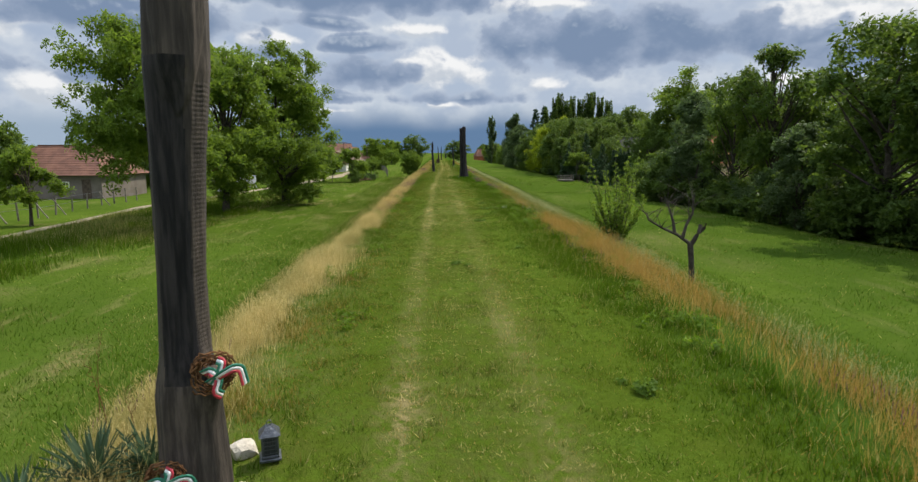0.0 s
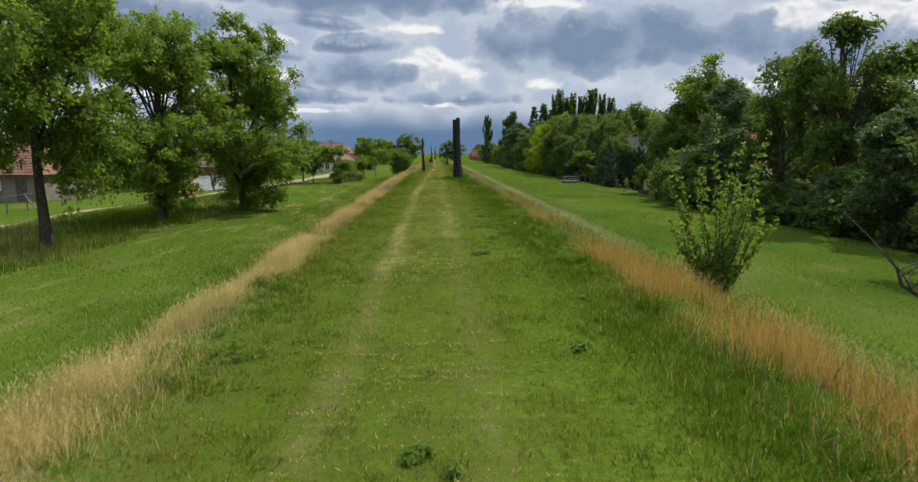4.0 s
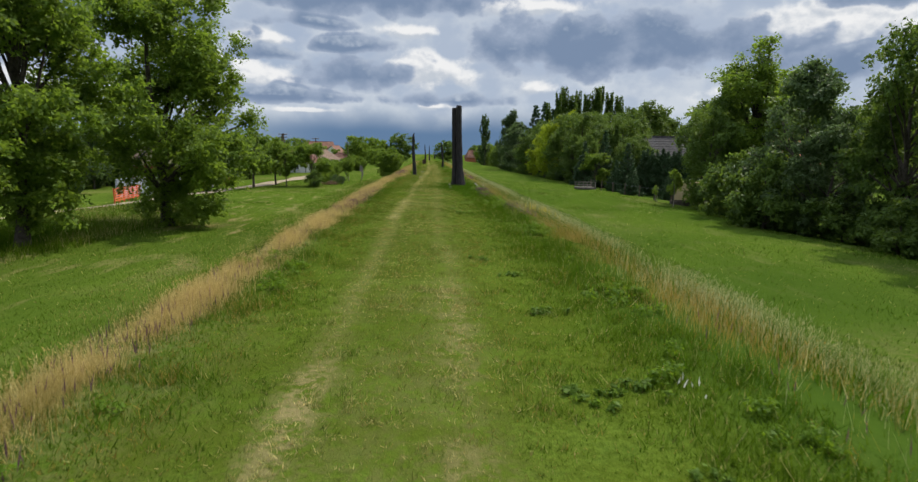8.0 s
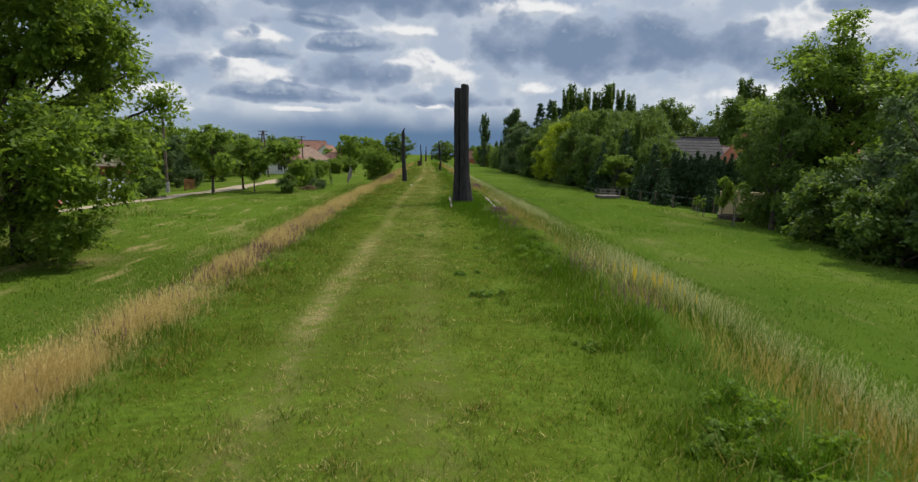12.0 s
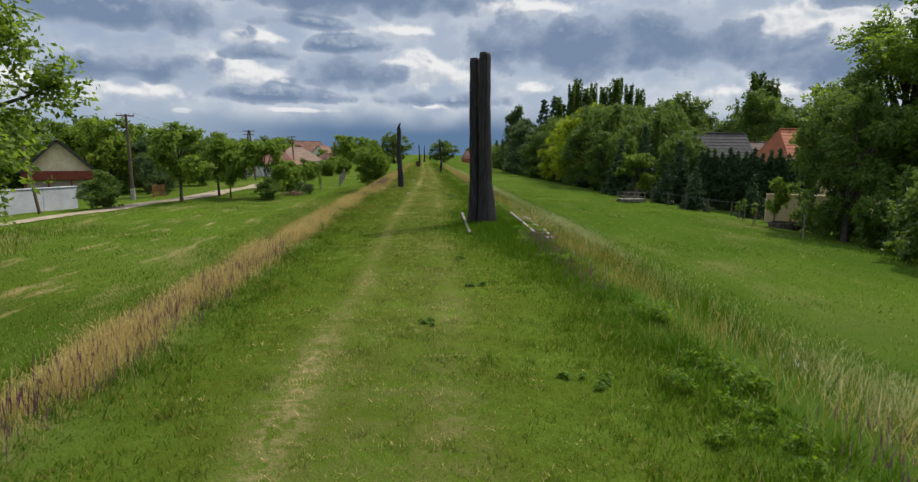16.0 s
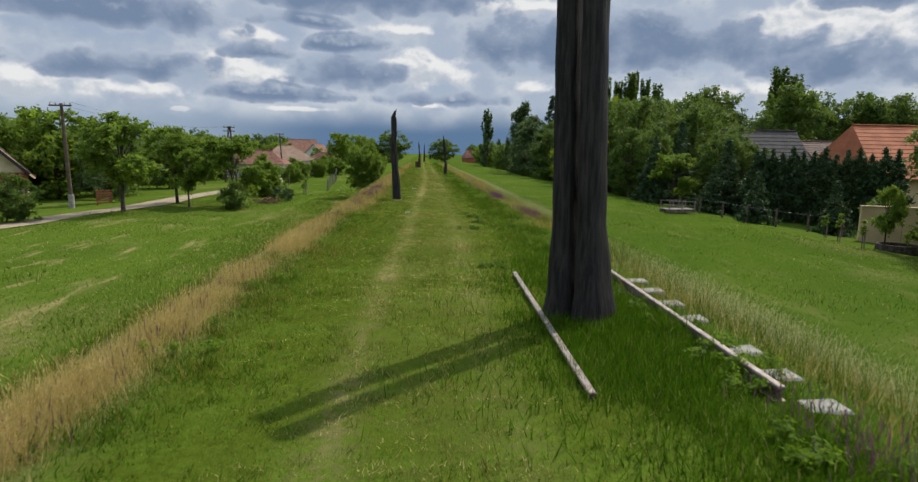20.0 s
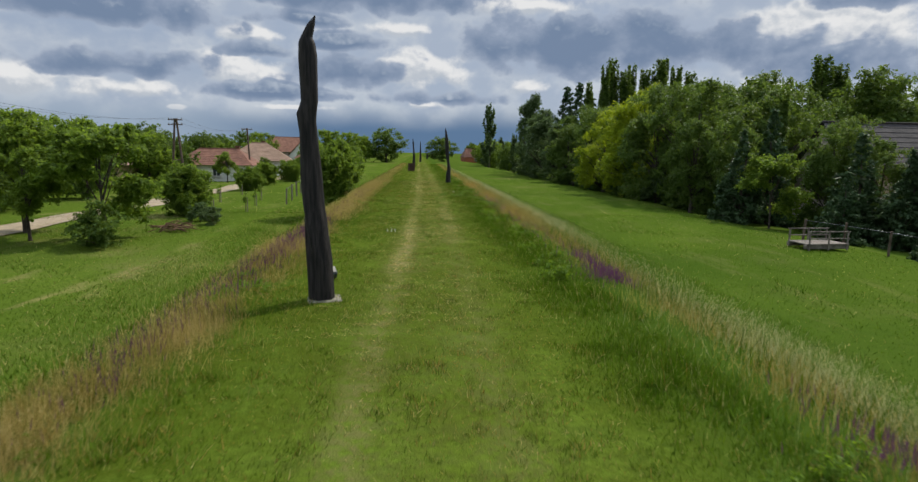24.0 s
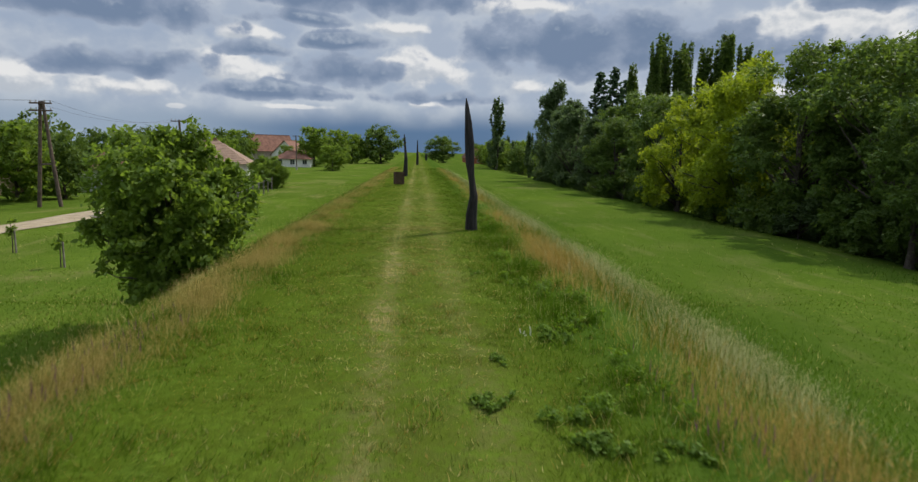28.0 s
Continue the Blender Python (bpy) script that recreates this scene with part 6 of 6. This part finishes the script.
LIME = leaf_material("shoulder_weed", (0.050, 0.110, 0.006), (0.130, 0.215, 0.014), (0.26, 0.40, 0.02))
cent, rad_ = [], []
for i in range(150):
    right_ = i % 4 != 0
    y = r.uniform(2, 96)
    x = r.normal(2.45, 0.2) if right_ else r.normal(-2.2, 0.25)
    q = r.uniform(0.08, 0.22)
    for j in range(5):
        cent.append((x + r.normal() * q * 0.9, y + r.normal() * q * 1.3, gz(x, y) + q * 0.45))
        rad_.append(q * r.uniform(0.4, 0.7))
lv, lf = leaf_cloud(r, cent, rad_, 34000, 0.034, 0.8, 0.7)
tagged(new("shoulder_weeds", mesh_of("shoulder_weeds", lv, lf, [LIME])), "bright leafy weeds among the grass on the bank's shoulders", "weeds", kind="stuff")


# ---- grass ----
def blades(n, x, y, height, width, lean, tint, hue, name, label, z0=None, mats=None, heads=0.0, deep=None, foot=1.0):
    """One joined sheet of single blades, each a bent narrow triangle (with a seed head above where heads is set)."""
    a = rng.uniform(0, 2 * np.pi, n)
    la = rng.uniform(0, 2 * np.pi, n)
    z = ground_z(x, y) - 0.01 if z0 is None else z0
    dx, dy = np.cos(a) * width * 0.5, np.sin(a) * width * 0.5
    tx_, ty_ = np.cos(la) * lean * height, np.sin(la) * lean * height
    p0 = np.stack([x - dx, y - dy, z], -1)
    p1 = np.stack([x + dx, y + dy, z], -1)
    p2 = np.stack([x + tx_, y + ty_, z + height], -1)
    if heads:
        hw, hl = width * heads, height * 0.2
        base = p2 - (p2 - (p0 + p1) / 2) * 0.12
        h1 = base + np.stack([np.cos(a) * hw, np.sin(a) * hw, 0.35 * hl], -1)
        h2 = base - np.stack([np.cos(a) * hw, np.sin(a) * hw, -0.35 * hl], -1)
        h3 = base + np.stack([tx_ * 0.25, ty_ * 0.25, hl], -1)
        v = np.stack([p0, p1, p2, h1, h3, h2], 1).reshape(-1, 3)
        k = 6
        f = np.arange(n * 6).reshape(-1, 3)
    else:
        v, k = np.stack([p0, p1, p2], 1).reshape(-1, 3), 3
        f = np.arange(n * 3).reshape(-1, 3)
    rise = np.array([foot, foot, 1, 1, 1, 1])
    ob = new(name, mesh_of(name, v, f, mats or [BLADE], {"tint": (tint[:, None] * rise[None, :k]).ravel(), "hue": (hue[:, None] * rise[None, :k]).ravel(), "deep": np.repeat(np.zeros(n) if deep is None else deep, k)}))
    return tagged(ob, label, "grass", kind="stuff")


def spread_y(n, near=-3.6, far=150.0):
    """Thins out past the end of the camera's way."""
    a = rng.uniform(near, 92, int(n * 0.86))
    b = 92 + (far - 92) * rng.random(n - len(a)) ** 1.8
    return np.concatenate([a, b])


n = 800000
tufts = 15000
cy, cx = spread_y(tufts), rng.uniform(-2.8, 2.75, tufts)
own = rng.integers(0, tufts, n)
in_tuft = rng.random(n) < 0.5
spot = 0.035 + 0.05 * rng.random(tufts)
y = np.where(in_tuft, cy[own] + rng.normal(size=n) * spot[own], spread_y(n))
x = np.where(in_tuft, cx[own] + rng.normal(size=n) * spot[own], rng.uniform(-2.8, 2.75, n))
x = np.clip(x, -2.9, 2.85)
tuft_tone = np.where(in_tuft, rng.random(tufts)[own], 0.3)
dry = rut_dry(x, y)
lush = np.clip(0.45 + 0.7 * wave(x, y, 2.2, 20) + 0.35 * wave(x, y, 6.0, 21), 0, 1.3)
edge = np.clip((np.abs(x) - 1.35) / 1.1, 0, 1)
height = (0.025 + 0.045 * rng.random(n)) * (0.75 + 0.7 * in_tuft * tuft_tone) * (0.6 + 0.6 * lush) * (1 - 0.45 * dry) * (1 + np.where(x > 0, 2.4, 1.3) * edge * lush)
middle_ = np.exp(-(x / 1.3) ** 2)
tint_b = np.clip(dry * rng.uniform(0.2, 1.2, n) + (rng.random(n) < 0.08 + 0.14 * middle_ + 0.2 * (tuft_tone > 0.88)) * rng.uniform(0.15, 0.55, n), 0, 1)
deep = np.clip(np.where(x > 0, np.interp(y, [0, 20, 38, 52, 68], [0.35, 0.5, 0.95, 0.85, 0.5]), 0.6) * edge * (0.35 + 0.65 * lush) + 0.4 * np.clip(wave(x, y, 1.4, 31) - 0.25, 0, 1) + 0.5 * in_tuft * (tuft_tone > 0.55), 0, 1) * (1 - tint_b) * rng.uniform(0.5, 1.1, n)
rust = np.clip((-x - 1.2) / 1.0, 0, 1) * np.interp(y, [-5, 14, 24, 40, 60, 95], [0.75, 0.7, 0.3, 0.2, 0.6, 0.4]) * np.clip(0.5 + 0.9 * wave(x, y, 1.2, 33), 0, 1)
rust = rust + 0.24 * np.clip(wave(x, y, 0.9, 34) + 0.1, 0, 1) * (np.abs(x) < 2.2) * np.interp(x, [-2, 0.5, 1.8], [1, 0.8, 0.2])
band = wave(x, y * 0.07, 3.2, 47) + 0.4 * wave(x, y * 0.1, 7.0, 48)
rust = rust + 0.3 * np.clip(-band, 0, 1) * np.interp(x, [-2, 1, 2], [1, 0.8, 0.2])
deep = np.clip(deep + 0.5 * np.clip(band, 0, 1) * (1 - tint_b), 0, 1)
brown = (rng.random(n) < rust) * rng.uniform(0.25, 0.6, n)
tint_b = np.clip(np.maximum(tint_b, (brown > 0) * rng.uniform(0.1, 0.5, n)), 0, 1)
deep = deep * (1 - np.clip(rust, 0, 1) * 0.7)
blades(n, x, y, height, 0.006 + 0.005 * rng.random(n), 1.2 * rng.random(n), tint_b, brown, "mown_grass", "short mown grass with worn dry wheel tracks", deep=np.clip(deep, 0, 1))


# lush longer grass on the shoulders
n = 230000
right_ = rng.random(n) < 0.72
y = spread_y(n)
x = np.where(right_, 2.15 + 0.42 * rng.normal(size=n) + 0.18 * wave(y * 0, y, 0.6, 51), -2.25 + 0.3 * rng.normal(size=n))
lush = np.clip(0.5 + 0.6 * wave(x, y, 1.1, 52) + 0.4 * wave(x, y, 3.1, 53), 0.05, 1.2)
keep_l = (rng.random(n) < 0.25 + 0.8 * lush) & (np.abs(x) > 1.1)
x, y, lush, right_ = x[keep_l], y[keep_l], lush[keep_l], right_[keep_l]
n = len(x)
blades(n, x, y, rng.uniform(0.05, 0.14, n) * (0.6 + 0.6 * lush) * np.where(right_, 1.1, 0.75) * np.interp(y, [0, 16, 24, 45], [0.75, 0.8, 0.95, 0.65]) * np.clip((np.abs(x) - 0.9) / 0.9, 0.4, 1), 0.007 + 0.004 * rng.random(n), 0.8 * rng.random(n), (rng.random(n) < 0.08) * 0.4, np.zeros(n), "lush_grass", "lush green grass on the bank's shoulders", deep=rng.uniform(0.05, 0.5, n) * np.interp(y, [0, 20, 40, 52, 68], [0.6, 0.8, 1.5, 1.3, 0.6]))


def kept(mask, *arrays):
    return [a[mask] for a in arrays]


n = 900000
y = spread_y(n)
side = rng.random(n) < 0.6
off = rng.normal(size=n)
bulge = 0.20 * wave(y * 0, y, 0.55, 22) + 0.10 * wave(y * 0, y, 1.9, 35)
x = np.where(side, np.interp(y, [-5, 8, 16, 50, 62, 80], [-3.05, -3.0, -2.8, -2.78, -2.45, -2.4]) + (np.interp(y, [-5, 8, 16, 52, 62], [0.3, 0.28, 0.18, 0.2, 0.3]) + 0.05 * wave(y * 0, y, 0.8, 36)) * off + bulge * 0.5, 3.35 + np.interp(y, [-5, 26, 40], [0.46, 0.5, 0.46]) * off + 0.8 * bulge)
clump = np.clip(0.55 + 0.65 * wave(x, y, 2.6, 37) + 0.5 * wave(x, y, 0.9, 27), 0.08, 1)
thick = np.where(side, clump * np.interp(y, [-5, 40, 58, 70, 150], [1, 0.95, 0.65, 0.5, 0.5]),
                 clump * np.clip(0.55 + 0.7 * wave(x, y, 0.5, 28), 0.12, 1) * np.interp(y, [-5, 10, 16, 24, 40, 60, 80, 150], [2.0, 1.9, 1.2, 0.65, 0.45, 0.5, 0.9, 1.0]))
side, x, y, clump = kept(rng.random(n) < thick, side, x, y, clump)
n = len(x)
straw = np.where(side, np.interp(y, [-5, 30, 60, 80, 150], [1.0, 1.0, 0.75, 0.6, 0.6]), np.interp(y, [-5, 12, 22, 60, 85, 150], [0.8, 0.75, 0.42, 0.42, 0.55, 0.6]))
tint_b = np.clip(straw * rng.uniform(0.55, 1.1, n) - 0.25 * (wave(x, y, 1.6, 38) > 0.45), 0, 1)
hue = np.where(side, np.interp(y, [-5, 12, 22, 45, 62, 100], [0.0, 0.08, 0.36, 0.3, 0.4, 0.45]), np.interp(y, [-5, 20, 32, 75, 100], [1.0, 0.9, 0.45, 0.55, 0.85])) * rng.uniform(0.55, 1.15, n)
hue = np.clip(hue, 0, 0.95)
height = rng.uniform(0.16, 0.58, n) * np.where(side, np.interp(y, [-5, 6, 16, 60], [0.72, 0.58, 0.48, 0.48]), np.interp(y, [-5, 9, 20, 60, 80], [1.0, 0.9, 0.62, 0.62, 0.72])) * (0.55 + 0.5 * clump + 0.25 * wave(x, y, 1.7, 29)) * np.where(side, 1.0, np.exp(-((np.abs(x) - 3.2) / 1.0) ** 2))
half = len(x) // 3
blades(half, x[:half], y[:half], height[:half], 0.003 + 0.0015 * rng.random(half), 0.6 * rng.random(half), tint_b[:half], hue[:half], "tall_grass", "tall dry straw-coloured grass along the bank's edges", heads=0.9, foot=0.85)
half2 = n - half
blades(half2, x[half:], y[half:], height[half:] * 0.9, 0.003 + 0.002 * rng.random(half2), 0.7 * rng.random(half2), tint_b[half:], hue[half:], "tall_grass", "tall dry straw-coloured grass stems along the bank's edges", foot=0.8)

n = 170000
y = spread_y(n)
x = rng.normal(4.25, 0.6, n)
keep = rng.random(n) < np.clip(0.35 + 0.8 * wave(x, y, 0.5, 30), 0.05, 1) * np.interp(y, [-5, 5, 30, 60, 80, 150], [0.25, 0.5, 1.0, 0.6, 1.0, 1.0])
x, y = kept(keep, x, y)
n = len(x)
blades(n, x, y, rng.uniform(0.16, 0.42, n), 0.0022 + 0.0014 * rng.random(n), 0.7 * rng.random(n), np.zeros(n), np.zeros(n), "feather_grass", "pale feathery seeding grass on the bank's shoulder", mats=[FEATHER], heads=0.8)

n = 280000
y = spread_y(n)
x = np.where(rng.random(n) < 0.5, -1, 1) * rng.uniform(3.2, 9.0, n)
tint_b = np.clip((rng.random(n) < 0.16) * 0.8 + np.clip(wave(x, y, 0.8, 24) - 0.3, 0, 0.6), 0, 1)
height = rng.uniform(0.10, 0.34, n) * np.interp(np.abs(x), [3, 5, 9], [1.25, 1.0, 0.45]) * np.where(x < 0, 0.55, 0.9)
# right slope blades coloured darker, for shade that long grass throws on itself
blades(n, x, y, height, 0.008 + 0.007 * rng.random(n), 0.8 * rng.random(n), tint_b, np.zeros(n), "slope_grass", "long green grass on the bank's slopes", deep=np.clip(np.where(x > 0, 0.8, 0.3) * rng.uniform(0.2, 1.3, n), 0, 1))

n = 250000
y = spread_y(n)
x = np.where(rng.random(n) < 0.55, -1, 1) * (6.5 + 15.0 * rng.random(n) ** 1.15)
streak = np.clip(wave(x * 1.0, y * 0.45, 0.8, 9) * 0.7 + wave(x, y * 0.5, 2.0, 39) * 0.5 - 0.42, 0, 0.6) * np.where(x < 0, 1.3, 0.6)
tall = np.clip(wave(x, y, 0.5, 25) * 0.7 + 0.6 * wave(x, y, 1.5, 40) - 0.2, 0, 1) * np.where(x < 0, 1.0, 0.85)
tint_b = np.clip((rng.random(n) < 0.08 + 0.2 * tall) * 0.6 + streak, 0, 1)
height = rng.uniform(0.03, 0.09, n) * (1 + 3.0 * tall)
# deep also paints a shaded tone onto the right-hand blades
blades(n, x, y, height, 0.013 + 0.010 * rng.random(n), 1.5 * rng.random(n) / (1 + 1.5 * tall), tint_b, np.zeros(n), "meadow_grass", "green meadow grass beside the bank", deep=np.clip(tall * rng.uniform(0, 1.2, n) + np.where(x > 0, 0.7, np.interp(y, [0, 14, 30], [0.85, 0.7, 0.4])) * rng.random(n), 0, 0.9))

# long grass under the meadow trees and along the field track
n = 150000
y = rng.uniform(4, 62, n)
x = -24.5 + 11.0 * rng.random(n)
rim = np.interp(y, [4, 16, 30, 46, 62], [-16.5, -15.0, -13.6, -13.0, -15.5]) + 0.8 * wave(x * 0, y, 0.5, 41)
gap = np.abs(x - np.interp(y, [-20, 30, 48, 68], [-23, -24.6, -26.3, -21.8]))
keep = (rng.random(n) < np.clip(0.55 + 0.6 * wave(x, y, 0.45, 42), 0.12, 1) * np.interp(y, [44, 58], [1, 0.12])) & (x < rim - 1.2 * rng.random(n) ** 2) & (gap > 1.0)
x, y = kept(keep, x, y)
n = len(x)
seedy = np.clip(0.3 + 0.8 * wave(x, y, 0.35, 43), 0.05, 0.8)
blades(n, x, y, rng.uniform(0.15, 0.5, n), 0.016 + 0.012 * rng.random(n), 0.6 * rng.random(n), (rng.random(n) < seedy) * rng.uniform(0.15, 0.6, n), np.zeros(n), "long_grass", "long unmown grass under the meadow trees", deep=rng.uniform(0, 0.5, n))

# rank grass between the old rails
n = 52000
y = rng.normal(46.7, 1.9, n)
x = np.where(rng.random(n) < 0.7, rng.normal(1.95, 0.42, n), rng.normal(1.9, 0.85, n))
keep = rng.random(n) < np.clip(0.6 + 0.7 * wave(x, y, 2.5, 46), 0.1, 1)
x, y = kept(keep, x, y)
n = len(x)
blades(n, x, y, rng.uniform(0.05, 0.2, n) * np.where(x < 2.57, 0.9, 0.6), 0.008 + 0.005 * rng.random(n), 0.9 * rng.random(n), (rng.random(n) < 0.1) * 0.5, np.zeros(n), "rank_grass", "rank green grass between the old rails", deep=rng.uniform(0.6, 1.0, n))

# short cut stems left by the mower, lying in small rows across the track
tufts = 6500
cy = spread_y(tufts, far=110.0)
rut = np.interp(cy, [-5, 30, 45, 60, 81, 120], [-0.35, -0.35, -0.15, 0.1, 0.5, 0.4])
cx = rut + 0.75 * rng.normal(size=tufts)
keep = (np.abs(cx) < 1.9) & (rng.random(tufts) < np.clip(0.45 + 0.8 * wave(cx, cy, 1.0, 57), 0.05, 1))
cx, cy = kept(keep, cx, cy)
own = np.repeat(np.arange(len(cx)), 14)
n = len(own)
x = cx[own] + 0.075 * rng.normal(size=n)
y = cy[own] + 0.02 * rng.normal(size=n)
blades(n, x, y, rng.uniform(0.006, 0.03, n), 0.005 + 0.004 * rng.random(n), 2.2 * rng.random(n), rng.uniform(0.25, 0.75, n), np.zeros(n), "mown_stems", "pale cut grass stems lying across the mown track", z0=ground_z(x, y) + 0.02)
